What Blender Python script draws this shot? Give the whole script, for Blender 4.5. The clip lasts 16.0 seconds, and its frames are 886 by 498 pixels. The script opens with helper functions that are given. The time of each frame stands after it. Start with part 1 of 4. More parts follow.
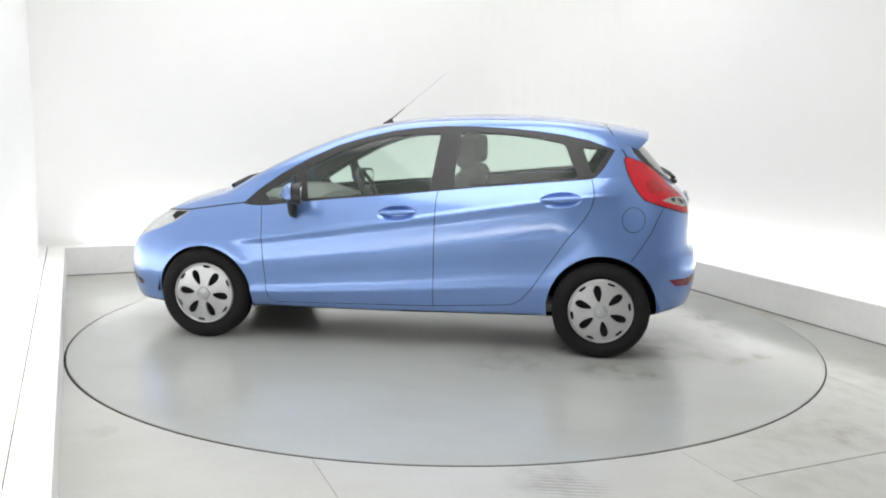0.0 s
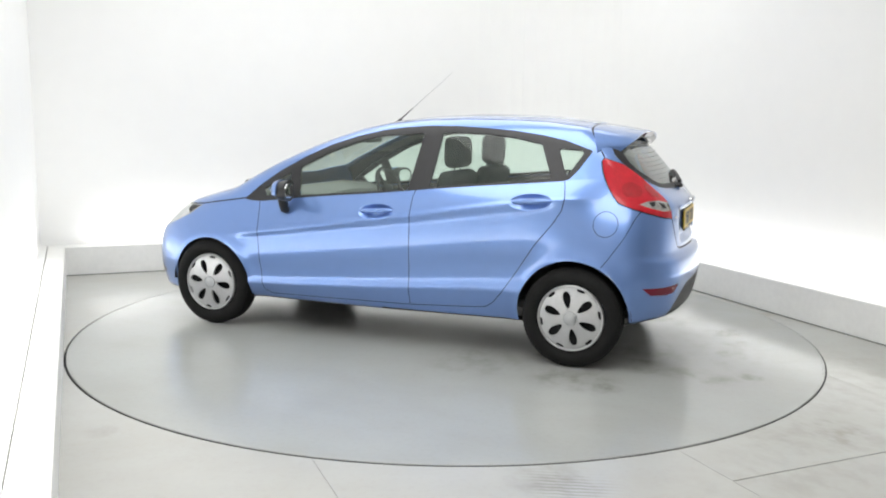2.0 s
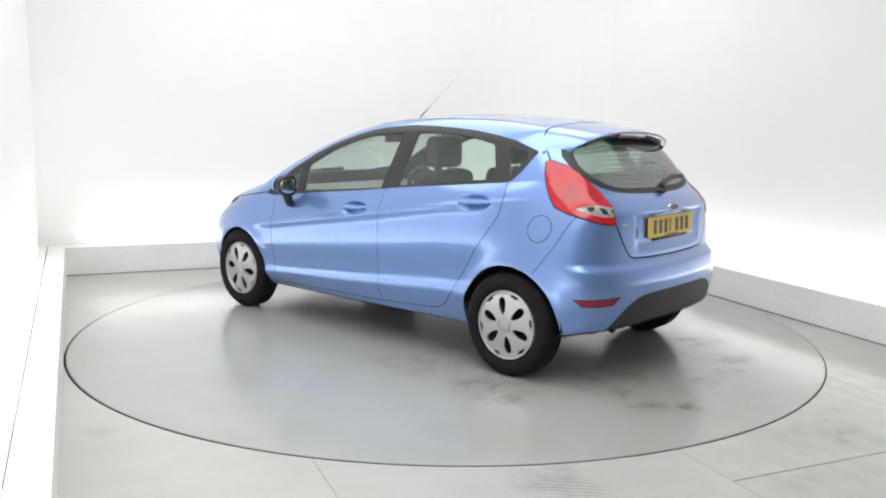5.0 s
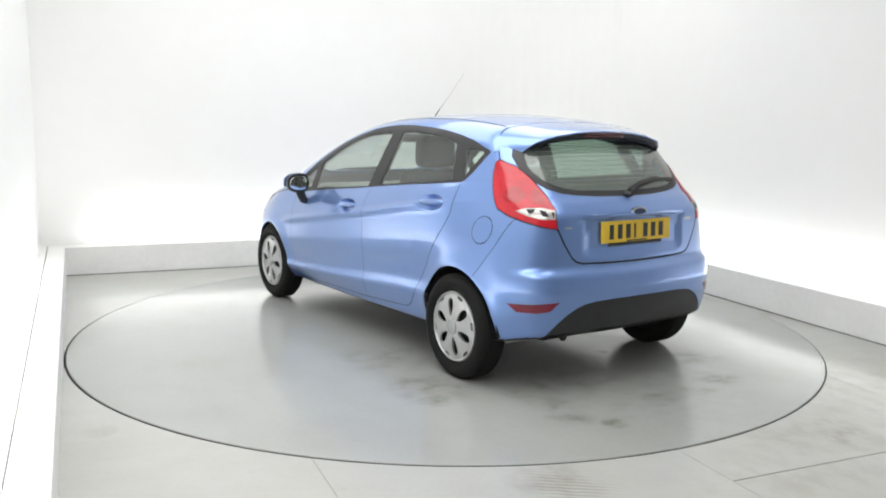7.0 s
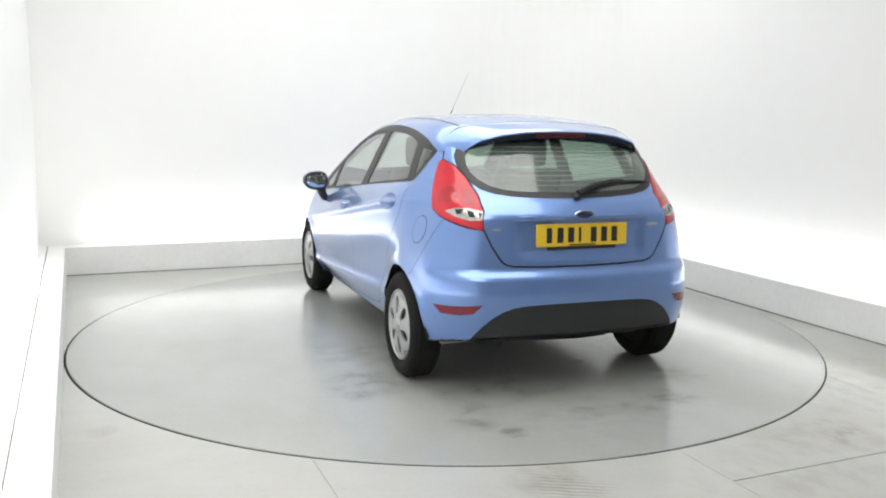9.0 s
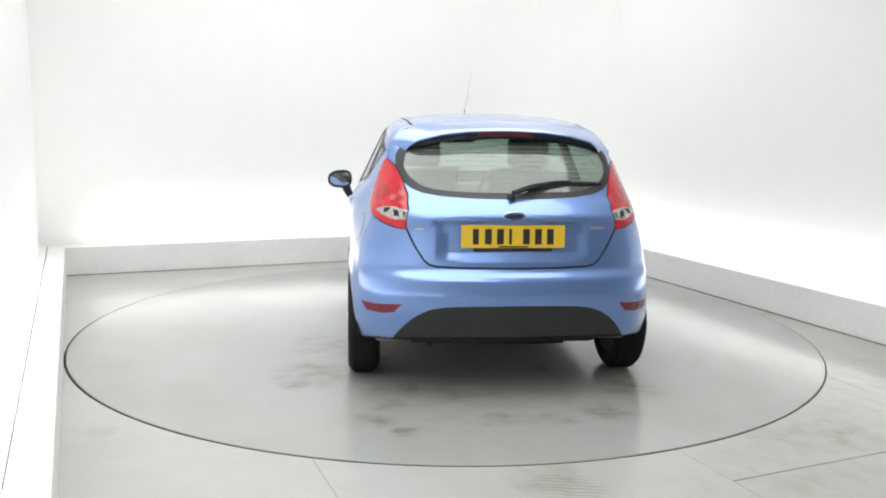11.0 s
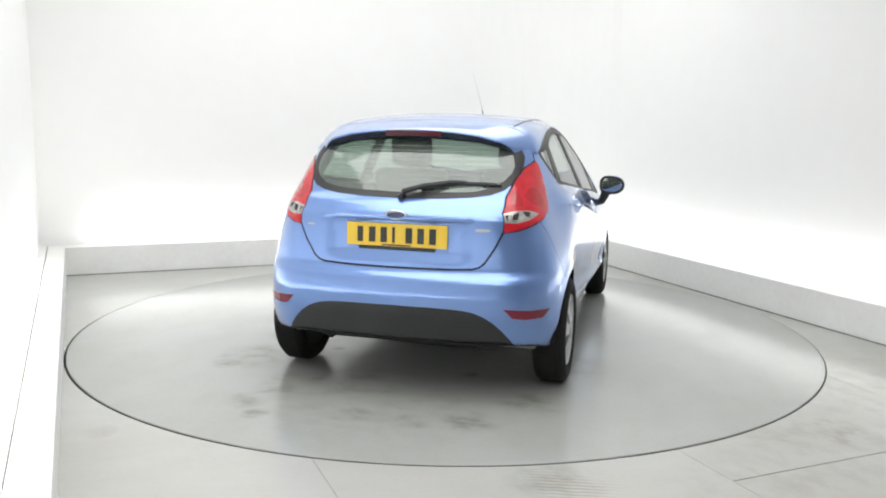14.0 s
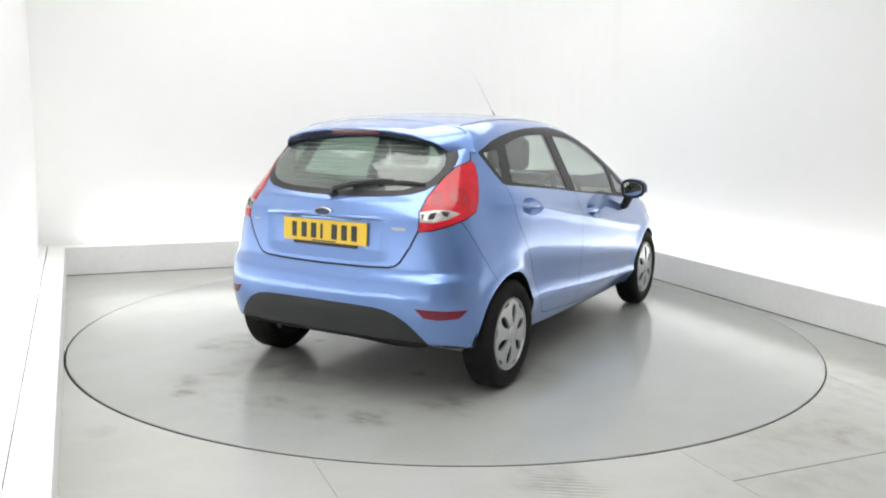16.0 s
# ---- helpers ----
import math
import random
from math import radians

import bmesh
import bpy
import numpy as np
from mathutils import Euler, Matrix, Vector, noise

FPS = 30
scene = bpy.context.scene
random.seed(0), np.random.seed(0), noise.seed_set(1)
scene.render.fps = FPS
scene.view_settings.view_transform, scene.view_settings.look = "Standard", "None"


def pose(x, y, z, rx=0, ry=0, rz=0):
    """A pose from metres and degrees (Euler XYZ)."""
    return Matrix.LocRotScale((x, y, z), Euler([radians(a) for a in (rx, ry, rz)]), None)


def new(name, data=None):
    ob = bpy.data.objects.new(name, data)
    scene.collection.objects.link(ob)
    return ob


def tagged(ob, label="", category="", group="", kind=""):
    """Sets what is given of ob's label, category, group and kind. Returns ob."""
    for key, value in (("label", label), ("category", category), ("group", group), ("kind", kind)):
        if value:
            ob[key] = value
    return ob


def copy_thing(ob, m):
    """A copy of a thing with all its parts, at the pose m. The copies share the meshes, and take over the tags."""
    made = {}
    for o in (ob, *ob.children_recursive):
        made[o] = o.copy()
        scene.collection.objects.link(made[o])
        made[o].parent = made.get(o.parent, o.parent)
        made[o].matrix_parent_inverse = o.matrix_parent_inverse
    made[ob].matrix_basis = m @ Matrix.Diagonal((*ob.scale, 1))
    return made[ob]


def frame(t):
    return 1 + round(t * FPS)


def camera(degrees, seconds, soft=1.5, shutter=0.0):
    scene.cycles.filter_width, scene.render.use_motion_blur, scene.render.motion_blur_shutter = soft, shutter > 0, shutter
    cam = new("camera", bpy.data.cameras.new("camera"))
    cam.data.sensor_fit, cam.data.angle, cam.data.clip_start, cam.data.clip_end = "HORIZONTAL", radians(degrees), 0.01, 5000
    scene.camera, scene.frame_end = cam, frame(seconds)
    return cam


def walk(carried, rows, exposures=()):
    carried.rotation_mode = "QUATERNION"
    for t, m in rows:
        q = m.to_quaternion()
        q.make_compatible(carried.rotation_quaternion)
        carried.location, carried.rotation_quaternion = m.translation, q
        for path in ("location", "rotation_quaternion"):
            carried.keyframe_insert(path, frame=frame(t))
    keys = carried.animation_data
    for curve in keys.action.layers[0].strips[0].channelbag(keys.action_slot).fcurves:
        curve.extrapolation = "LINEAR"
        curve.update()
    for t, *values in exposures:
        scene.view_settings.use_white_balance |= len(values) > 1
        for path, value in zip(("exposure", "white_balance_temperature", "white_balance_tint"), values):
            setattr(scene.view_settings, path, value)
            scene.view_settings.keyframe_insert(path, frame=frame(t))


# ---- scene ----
# ---------------------------------------------------------------- camera: it stands still
cam = camera(55.27, 16.0, soft=2.0)
EYE = pose(0, -5.7213, 1.4134, 0, 0, 0.26) @ pose(0, 0, 0, 90 - 8.75, 0, 0) @ pose(0, 0, 0, 0, 0, 0.89)
walk(cam, [(0.0, EYE), (16.0, EYE)])
# ---------------------------------------------------------------- room frame, light
TURN = 23.2                      # the room's long walls against the camera's axis
ROOM = pose(0, 0, 0, 0, 0, TURN)


def area(name, m, sx, sy, watts, colour=(1, 1, 1)):
    data = bpy.data.lights.new(name, "AREA")
    data.shape, data.size, data.size_y, data.energy, data.color = "RECTANGLE", sx, sy, watts, colour
    ob = new(name, data)
    ob.matrix_basis = m
    return ob


world = bpy.data.worlds.new("world")
scene.world = world
world.use_nodes = True
world.node_tree.nodes["Background"].inputs[0].default_value = (0.9, 0.95, 1, 1)
world.node_tree.nodes["Background"].inputs[1].default_value = 0.05
# soft boxes under the ceiling, and light strips on the ledges that wash up the white walls
for u, v, wide, watts in ((0.02, 1.2, 4.4, 60), (-0.7, -1.6, 3.0, 70), (-1.55, -4.3, 1.5, 46)):
    area("ceiling_softbox", ROOM @ pose(u, v, 3.36), wide, 2.4, watts, (1, 0.995, 0.98))
for m, long, watts in ((pose(0.02, 2.84, 0.27, 180 - 14, 0, 0), 4.5, 3.6), (pose(2.58, -0.05, 0.27, 180, 14, 0) @ pose(0, 0, 0, 0, 0, 90), 5.1, 3.6),
                       (pose(-2.50, -2.25, 0.27, 180, -14, -0.6) @ pose(0, 0, 0, 0, 0, 90), 8.6, 5.8)):
    area("ledge_light_strip", ROOM @ m, long, 0.08, watts * long, (1, 1, 0.99))
# ---------------------------------------------------------------- materials
def material(name, colour, rough=0.5, metal=0.0, coat=0.0, spec=0.5, vary=0.0, scale=8.0, bump=0.0, bump_scale=60.0, rough_vary=0.0):
    """A principled surface whose colour varies by a coarse and a fine noise, with fine relief."""
    m = bpy.data.materials.new(name)
    m.use_nodes = True
    nt = m.node_tree
    b = nt.nodes["Principled BSDF"]
    b.inputs["Base Color"].default_value = (*colour, 1)
    b.inputs["Roughness"].default_value, b.inputs["Metallic"].default_value = rough, metal
    b.inputs["Coat Weight"].default_value, b.inputs["Specular IOR Level"].default_value = coat, spec
    b.inputs["Coat Roughness"].default_value = 0.04
    tc = nt.nodes.new("ShaderNodeTexCoord")

    def noisy(s, detail=4.0):
        n = nt.nodes.new("ShaderNodeTexNoise")
        n.inputs["Scale"].default_value, n.inputs["Detail"].default_value = s, detail
        off = nt.nodes.new("ShaderNodeVectorMath")
        off.inputs[1].default_value = (0.173, 0.291, 0.437)
        nt.links.new(tc.outputs["Object"], off.inputs[0])
        nt.links.new(off.outputs[0], n.inputs["Vector"])
        return n.outputs["Fac"]
    if vary:
        mix = nt.nodes.new("ShaderNodeMath")
        mix.operation = "ADD"
        nt.links.new(noisy(scale), mix.inputs[0])
        nt.links.new(noisy(scale * 9), mix.inputs[1])
        ramp = nt.nodes.new("ShaderNodeMapRange")
        ramp.inputs["From Min"].default_value, ramp.inputs["From Max"].default_value = 0.6, 1.4
        ramp.inputs["To Min"].default_value, ramp.inputs["To Max"].default_value = 1 - vary, 1 + vary
        nt.links.new(mix.outputs[0], ramp.inputs["Value"])
        mul = nt.nodes.new("ShaderNodeVectorMath")
        mul.operation = "SCALE"
        mul.inputs[0].default_value = colour
        nt.links.new(ramp.outputs[0], mul.inputs["Scale"])
        nt.links.new(mul.outputs[0], b.inputs["Base Color"])
    if rough_vary:
        r = nt.nodes.new("ShaderNodeMapRange")
        r.inputs["From Min"].default_value, r.inputs["From Max"].default_value = 0.3, 0.7
        r.inputs["To Min"].default_value, r.inputs["To Max"].default_value = rough - rough_vary, rough + rough_vary
        nt.links.new(noisy(scale * 1.7), r.inputs["Value"])
        nt.links.new(r.outputs[0], b.inputs["Roughness"])
    if bump:
        bp = nt.nodes.new("ShaderNodeBump")
        bp.inputs["Strength"].default_value, bp.inputs["Distance"].default_value = bump, 0.002
        nt.links.new(noisy(bump_scale), bp.inputs["Height"])
        nt.links.new(bp.outputs[0], b.inputs["Normal"])
    return m


def glass(name, tint, gloss=1.0, rough=0.015, haze=0.0):
    """A thin pane: tinted and see-through under an uneven painted haze of reflected light, with a gloss that grows
    towards grazing angles.
    """
    m = bpy.data.materials.new(name)
    m.use_nodes = True
    nt = m.node_tree
    nt.nodes.remove(nt.nodes["Principled BSDF"])
    out = nt.nodes["Material Output"]
    clear, shine, mix, facing, power, ramp = (nt.nodes.new("ShaderNode" + k) for k in ("BsdfTransparent", "BsdfGlossy", "MixShader", "LayerWeight", "Math", "MapRange"))
    clear.inputs["Color"].default_value = (*tint, 1)
    shine.inputs["Roughness"].default_value = rough
    power.operation, power.inputs[1].default_value = "POWER", 2.7
    ramp.inputs["To Min"].default_value, ramp.inputs["To Max"].default_value = 0.075 * gloss, 0.9
    nt.links.new(facing.outputs["Facing"], power.inputs[0])
    nt.links.new(power.outputs[0], ramp.inputs["Value"])
    nt.links.new(ramp.outputs[0], mix.inputs[0])
    # pale diffuse layer that stands in for the veil of reflections on the glass
    haze_diffuse, veil, cloud, spread = (nt.nodes.new("ShaderNode" + k) for k in ("BsdfDiffuse", "MixShader", "TexNoise", "MapRange"))
    haze_diffuse.inputs["Color"].default_value = (0.56, 0.67, 0.60, 1)
    cloud.inputs["Scale"].default_value, cloud.inputs["Detail"].default_value = 9, 5
    spread.inputs["To Min"].default_value, spread.inputs["To Max"].default_value = haze * 0.7, haze * 1.3
    nt.links.new(nt.nodes.new("ShaderNodeTexCoord").outputs["Object"], cloud.inputs["Vector"])
    nt.links.new(cloud.outputs["Fac"], spread.inputs["Value"])
    nt.links.new(spread.outputs[0], veil.inputs[0])
    nt.links.new(clear.outputs[0], veil.inputs[1])
    nt.links.new(haze_diffuse.outputs[0], veil.inputs[2])
    nt.links.new(veil.outputs[0], mix.inputs[1])
    nt.links.new(shine.outputs[0], mix.inputs[2])
    nt.links.new(mix.outputs[0], out.inputs["Surface"])
    return m


def paint_material():
    m = material("blue_metallic_paint", (0.168, 0.291, 0.622), 0.28, 0.62, 1.0, 0.5, 0.03, 1.5)
    nt = m.node_tree
    b = nt.nodes["Principled BSDF"]
    tc = nt.nodes.new("ShaderNodeTexCoord")
    b.inputs["Coat IOR"].default_value = 1.56
    flake = nt.nodes.new("ShaderNodeTexNoise")
    flake.inputs["Scale"].default_value = 900
    nt.links.new(tc.outputs["Object"], flake.inputs["Vector"])
    bp = nt.nodes.new("ShaderNodeBump")
    bp.inputs["Strength"].default_value, bp.inputs["Distance"].default_value = 0.05, 0.0005
    nt.links.new(flake.outputs["Fac"], bp.inputs["Height"])
    nt.links.new(bp.outputs[0], b.inputs["Normal"])
    return m


PAINT = paint_material()
BLACK = material("black_trim_plastic", (0.018, 0.018, 0.02), 0.45, vary=0.15, scale=20)
GAP = material("shadow_gap_rubber", (0.008, 0.009, 0.012), 0.8)
BUMPER_BLACK = material("grained_black_plastic", (0.020, 0.021, 0.023), 0.5, vary=0.2, scale=6, bump=0.3, bump_scale=400)
TYRE = material("tyre_rubber", (0.009, 0.009, 0.009), 0.85, spec=0.25, vary=0.3, scale=10, bump=0.3, bump_scale=120)
SILVER = material("silver_hubcap_plastic", (0.47, 0.475, 0.48), 0.33, 0.6, vary=0.08, scale=30)
DARK_STEEL = material("dark_steel", (0.02, 0.02, 0.022), 0.6, 0.5, vary=0.3, scale=10)
CHROME = material("chrome", (0.50, 0.51, 0.53), 0.2, 1.0)
RED_LENS = material("red_lamp_lens", (0.50, 0.012, 0.024), 0.14, 0.0, 0.45, 0.4, vary=0.25, scale=16)
DARK_RED = material("dark_red_lens", (0.09, 0.006, 0.014), 0.15, 0.0, 1.0)
DEEP_RED = material("deep_red_lamp_lens", (0.36, 0.008, 0.016), 0.12, 0.0, 0.5, vary=0.3, scale=40)
REFLECTOR_RED = material("red_reflector", (0.17, 0.008, 0.028), 0.25, 0.0, 0.4, vary=0.1, scale=40)
CLEAR_LENS = material("clear_lamp_lens", (0.46, 0.44, 0.42), 0.16, 0.4, 0.6, vary=0.55, scale=26)
HEAD_LENS = material("headlamp_lens", (0.60, 0.62, 0.62), 0.12, 0.35, 1.0, vary=0.18, scale=12)
GLASS = glass("greenish_window_glass", (0.80, 0.90, 0.84), 0.45, 0.015, 0.05)
REAR_GLASS = glass("tinted_rear_glass", (0.33, 0.44, 0.37), 1.2, 0.05, 0.15)
SCREEN_GLASS = glass("windscreen_glass", (0.85, 0.91, 0.88))
FABRIC = material("charcoal_seat_fabric", (0.030, 0.031, 0.033), 0.9, vary=0.25, scale=20, bump=0.4, bump_scale=300)
TRIM = material("grey_interior_plastic", (0.22, 0.22, 0.21), 0.65, vary=0.15, scale=12)
HEADLINER = material("pale_grey_headlining", (0.55, 0.55, 0.52), 0.95, vary=0.06, scale=10)
YELLOW = material("yellow_plate", (0.74, 0.50, 0.035), 0.35, vary=0.05, scale=10)
# the navy holds the shade and reflection under the spoiler's lip
SPOILER_SHADE = material("shaded_blue_glossy_plastic", (0.012, 0.016, 0.04), 0.2, 0.0, 0.4, vary=0.1, scale=12)
WIRE = material("grey_heating_wire", (0.30, 0.33, 0.30), 0.5, 0.3)
INK = material("black_plate_ink", (0.02, 0.02, 0.02), 0.4)
NAVY = material("navy_enamel", (0.02, 0.035, 0.09), 0.2, 0.2, 0.6)
MIRROR_GLASS = material("mirror_glass", (0.85, 0.87, 0.86), 0.02, 1.0)
CAP_GREY = material("grey_boss_plastic", (0.42, 0.43, 0.44), 0.35, 0.5, vary=0.08, scale=20)
# ---------------------------------------------------------------- mesh helpers
def part(name, bm, mat, parent=None, label="", smooth=True):
    """Links a bmesh as one mesh object, under a thing or a part."""
    me = bpy.data.meshes.new(name)
    bm.to_mesh(me)
    bm.free()
    for m in (mat if isinstance(mat, (list, tuple)) else [mat]):
        me.materials.append(m)
    if smooth:
        me.polygons.foreach_set("use_smooth", [True] * len(me.polygons))
        me.set_sharp_from_angle(angle=radians(38))
    ob = new(name, me)
    if parent:
        ob.parent = parent
    return tagged(ob, label=label)


def box(lo, hi, bevel=0.0, segments=2, m=None):
    bm = bmesh.new()
    bmesh.ops.create_cube(bm, size=1)
    for v in bm.verts:
        v.co = Vector([lo[k] + (v.co[k] + 0.5) * (hi[k] - lo[k]) for k in range(3)])
    if bevel:
        bmesh.ops.bevel(bm, geom=bm.edges[:], offset=bevel, segments=segments, profile=0.5, affect="EDGES")
    if m:
        bm.transform(m)
    return bm


def loft(rings, closed=True, caps=True):
    """A skin over rings of equally many points."""
    bm = bmesh.new()
    rows = [[bm.verts.new(p) for p in ring] for ring in rings]
    n = len(rings[0])
    for a, b in zip(rows, rows[1:]):
        for i in range(n if closed else n - 1):
            bm.faces.new((a[i], a[(i + 1) % n], b[(i + 1) % n], b[i]))
    if caps and closed:
        bm.faces.new(rows[0][::-1])
        bm.faces.new(rows[-1])
    bmesh.ops.recalc_face_normals(bm, faces=bm.faces[:])
    return bm


def tube(points, radius, sides=10):
    """A round rod along the points; radius may be a list."""
    pts = [Vector(p) for p in points]
    radii = radius if isinstance(radius, (list, tuple)) else [radius] * len(pts)
    rings = []
    for i, p in enumerate(pts):
        d = (pts[min(i + 1, len(pts) - 1)] - pts[max(i - 1, 0)]).normalized()
        q = d.to_track_quat("Z", "Y")
        rings.append([p + q @ Vector((radii[i] * math.cos(a), radii[i] * math.sin(a), 0)) for a in (2 * math.pi * k / sides for k in range(sides))])
    return loft(rings)


def lathe(profile, segments=64, axis="Y"):
    """A ring round the axis from a profile of (radius, along the axis)."""
    bm = bmesh.new()
    rows = []
    for r, h in profile:
        row = []
        for k in range(segments):
            a = 2 * math.pi * k / segments
            row.append(bm.verts.new((r * math.cos(a), h, r * math.sin(a))))
        rows.append(row)
    for a, b in zip(rows, rows[1:]):
        for k in range(segments):
            bm.faces.new((a[k], a[(k + 1) % segments], b[(k + 1) % segments], b[k]))
    bmesh.ops.recalc_face_normals(bm, faces=bm.faces[:])
    return bm


# ---------------------------------------------------------------- the studio
def floor_material(name, colour, dirt, rough, blots, scuffs=()):
    """Worn floor paint with broad cloudy wear, a blurred sheen, and stains: blots of (x, y, radius, strength) in the floor's own metres."""
    m = bpy.data.materials.new(name)
    m.use_nodes = True
    nt = m.node_tree
    b = nt.nodes["Principled BSDF"]
    tc = nt.nodes.new("ShaderNodeTexCoord")

    def noisy(scale, detail, lo, hi, stretch=(1, 1, 1), at=(0.13, 0.29, 0)):
        mp = nt.nodes.new("ShaderNodeMapping")
        mp.inputs["Scale"].default_value, mp.inputs["Location"].default_value = stretch, (at[0], at[1], 0.437)
        n = nt.nodes.new("ShaderNodeTexNoise")
        n.inputs["Scale"].default_value, n.inputs["Detail"].default_value, n.inputs["Roughness"].default_value = scale, detail, 0.55
        nt.links.new(tc.outputs["Object"], mp.inputs["Vector"])
        nt.links.new(mp.outputs[0], n.inputs["Vector"])
        return smooth(n.outputs["Fac"], lo, hi)

    def smooth(value, lo, hi, to=1.0):
        r = nt.nodes.new("ShaderNodeMapRange")
        r.interpolation_type = "SMOOTHSTEP"
        r.inputs["From Min"].default_value, r.inputs["From Max"].default_value, r.inputs["To Max"].default_value = lo, hi, to
        nt.links.new(value, r.inputs["Value"])
        return r.outputs[0]

    def math_node(op, p, q):
        n = nt.nodes.new("ShaderNodeMath")
        n.operation = op
        for k, v in enumerate((p, q)):
            if isinstance(v, (int, float)):
                n.inputs[k].default_value = v
            else:
                nt.links.new(v, n.inputs[k])
        return n.outputs[0]

    def blend(fac, p, q):
        mx = nt.nodes.new("ShaderNodeMixRGB")
        nt.links.new(fac, mx.inputs["Fac"])
        if isinstance(p, tuple):
            mx.inputs["Color1"].default_value = (*p, 1)
        else:
            nt.links.new(p, mx.inputs["Color1"])
        mx.inputs["Color2"].default_value = (*q, 1)
        return mx.outputs["Color"]

    def blot(x, y, radius, strength):
        d = nt.nodes.new("ShaderNodeVectorMath")
        d.operation = "DISTANCE"
        d.inputs[1].default_value = (x, y, 0)
        nt.links.new(tc.outputs["Object"], d.inputs[0])
        r = nt.nodes.new("ShaderNodeMapRange")
        r.interpolation_type = "SMOOTHSTEP"
        r.inputs["From Min"].default_value, r.inputs["From Max"].default_value = radius, radius * 0.15
        r.inputs["To Max"].default_value = strength
        nt.links.new(d.outputs["Value"], r.inputs["Value"])
        return r.outputs[0]

    col = blend(noisy(0.6, 3, 0.25, 0.75), colour, tuple(0.93 * c for c in colour))
    col = blend(math_node("MULTIPLY", noisy(1.3, 5, 0.3, 0.85, (1, 1.5, 1), (3.3, 1.6, 0)), 0.26), col, dirt)
    col = blend(math_node("MULTIPLY", noisy(38, 4, 0.45, 0.8, (1, 1, 1), (7.1, 2.2, 0)), 0.10), col, dirt)
    stain = None
    for spec in blots:
        one = blot(*spec)
        stain = one if stain is None else math_node("MAXIMUM", stain, one)
    torn = math_node("MULTIPLY", stain, math_node("ADD", math_node("MULTIPLY", noisy(9, 6, 0.38, 0.74, (1, 0.7, 1)), 0.72), 0.18))
    col = blend(torn, col, tuple(0.55 * c for c in dirt))
    for x, y, radius, turn in scuffs:
        w = nt.nodes.new("ShaderNodeTexWave")
        w.inputs["Scale"].default_value, w.inputs["Distortion"].default_value, w.inputs["Detail"].default_value = 11, 1.5, 2
        mp = nt.nodes.new("ShaderNodeMapping")
        mp.inputs["Rotation"].default_value = (0, 0, radians(turn))
        nt.links.new(tc.outputs["Object"], mp.inputs["Vector"])
        nt.links.new(mp.outputs[0], w.inputs["Vector"])
        col = blend(math_node("MULTIPLY", math_node("MULTIPLY", blot(x, y, radius, 0.45), smooth(w.outputs["Fac"], 0.4, 0.9)), noisy(6, 3, 0.35, 0.6)), col, tuple(0.6 * c for c in dirt))
    nt.links.new(col, b.inputs["Base Color"])
    nt.links.new(math_node("ADD", math_node("MULTIPLY", noisy(1.6, 4, 0.2, 0.8), 0.08), rough), b.inputs["Roughness"])
    b.inputs["Specular IOR Level"].default_value = 0.5
    return m


FLOOR = floor_material("worn_pale_grey_floor_paint", (0.47, 0.474, 0.452), (0.31, 0.28, 0.215), 0.20,
                       [(-2.25, -1.32, 0.10, 0.6), (0.90, -2.52, 0.30, 0.7), (0.92, -2.40, 0.05, 1.0), (1.43, -2.03, 0.12, 0.5), (2.3, -0.5, 0.5, 0.4), (2.25, 0.8, 0.4, 0.35), (0.60, -2.5, 0.35, 0.35), (-0.6, -2.5, 0.28, 0.45),
                        (1.6, -2.1, 1.3, 0.28), (0.3, -3.0, 0.8, 0.25)], [(-0.56, -2.56, 0.24, -62)])
TABLE = floor_material("worn_grey_turntable_paint", (0.395, 0.405, 0.392), (0.24, 0.225, 0.19), 0.145,
                       [(-1.85, 0.55, 0.17, 0.85), (-2.01, 0.41, 0.10, 1.0), (-1.65, 0.50, 0.20, 0.55), (-1.42, 0.48, 0.16, 0.75), (-1.89, -0.04, 0.17, 0.65), (-1.82, -0.59, 0.20, 0.85), (-1.9, -0.33, 0.18, 0.5), (-1.46, -0.83, 0.26, 0.65),
                        (-1.10, 0.86, 0.34, 0.7), (-1.28, 0.95, 0.14, 0.85), (-1.39, 0.36, 0.16, 0.6), (-0.5, 0.75, 0.45, 0.4), (-1.45, 0.1, 0.5, 0.4), (-0.75, -0.85, 0.4, 0.35), (-1.7, 0.0, 0.9, 0.22), (-0.80, 0.47, 0.06, 1.0), (-1.08, -0.425, 0.07, 1.0)])
WALL = material("white_wall_paint", (0.82, 0.82, 0.805), 0.85, vary=0.012, scale=0.8, bump=0.03, bump_scale=40)
# greys of the walls out of view, set to dim what the car reflects
UNSEEN_GREY = material("unseen_wall_grey", (0.26, 0.26, 0.255), 0.6, vary=0.05, scale=1.5)
UNSEEN_PALE = material("unseen_wall_pale_grey", (0.50, 0.50, 0.49), 0.7, vary=0.04, scale=1.2)
KERB = material("off_white_kerb_paint", (0.80, 0.80, 0.78), 0.5, vary=0.05, scale=2.5, bump=0.05, bump_scale=50)
JOINT = material("grey_sealant", (0.075, 0.075, 0.07), 0.7, vary=0.2, scale=6)
CEILING = material("white_ceiling_paint", (0.8, 0.8, 0.79), 0.9, vary=0.02, scale=1.0)
LEFT, RIGHT, BACK, NEAR = -2.45, 2.49, 2.75, -7.2
TABLE_R = 2.411


def structure(name, bm, mat, label, parent=None, smooth=False):
    ob = part(name, bm, mat, parent, label, smooth)
    if not parent:
        ob.matrix_basis = ROOM
        tagged(ob, kind="structure")
    return ob


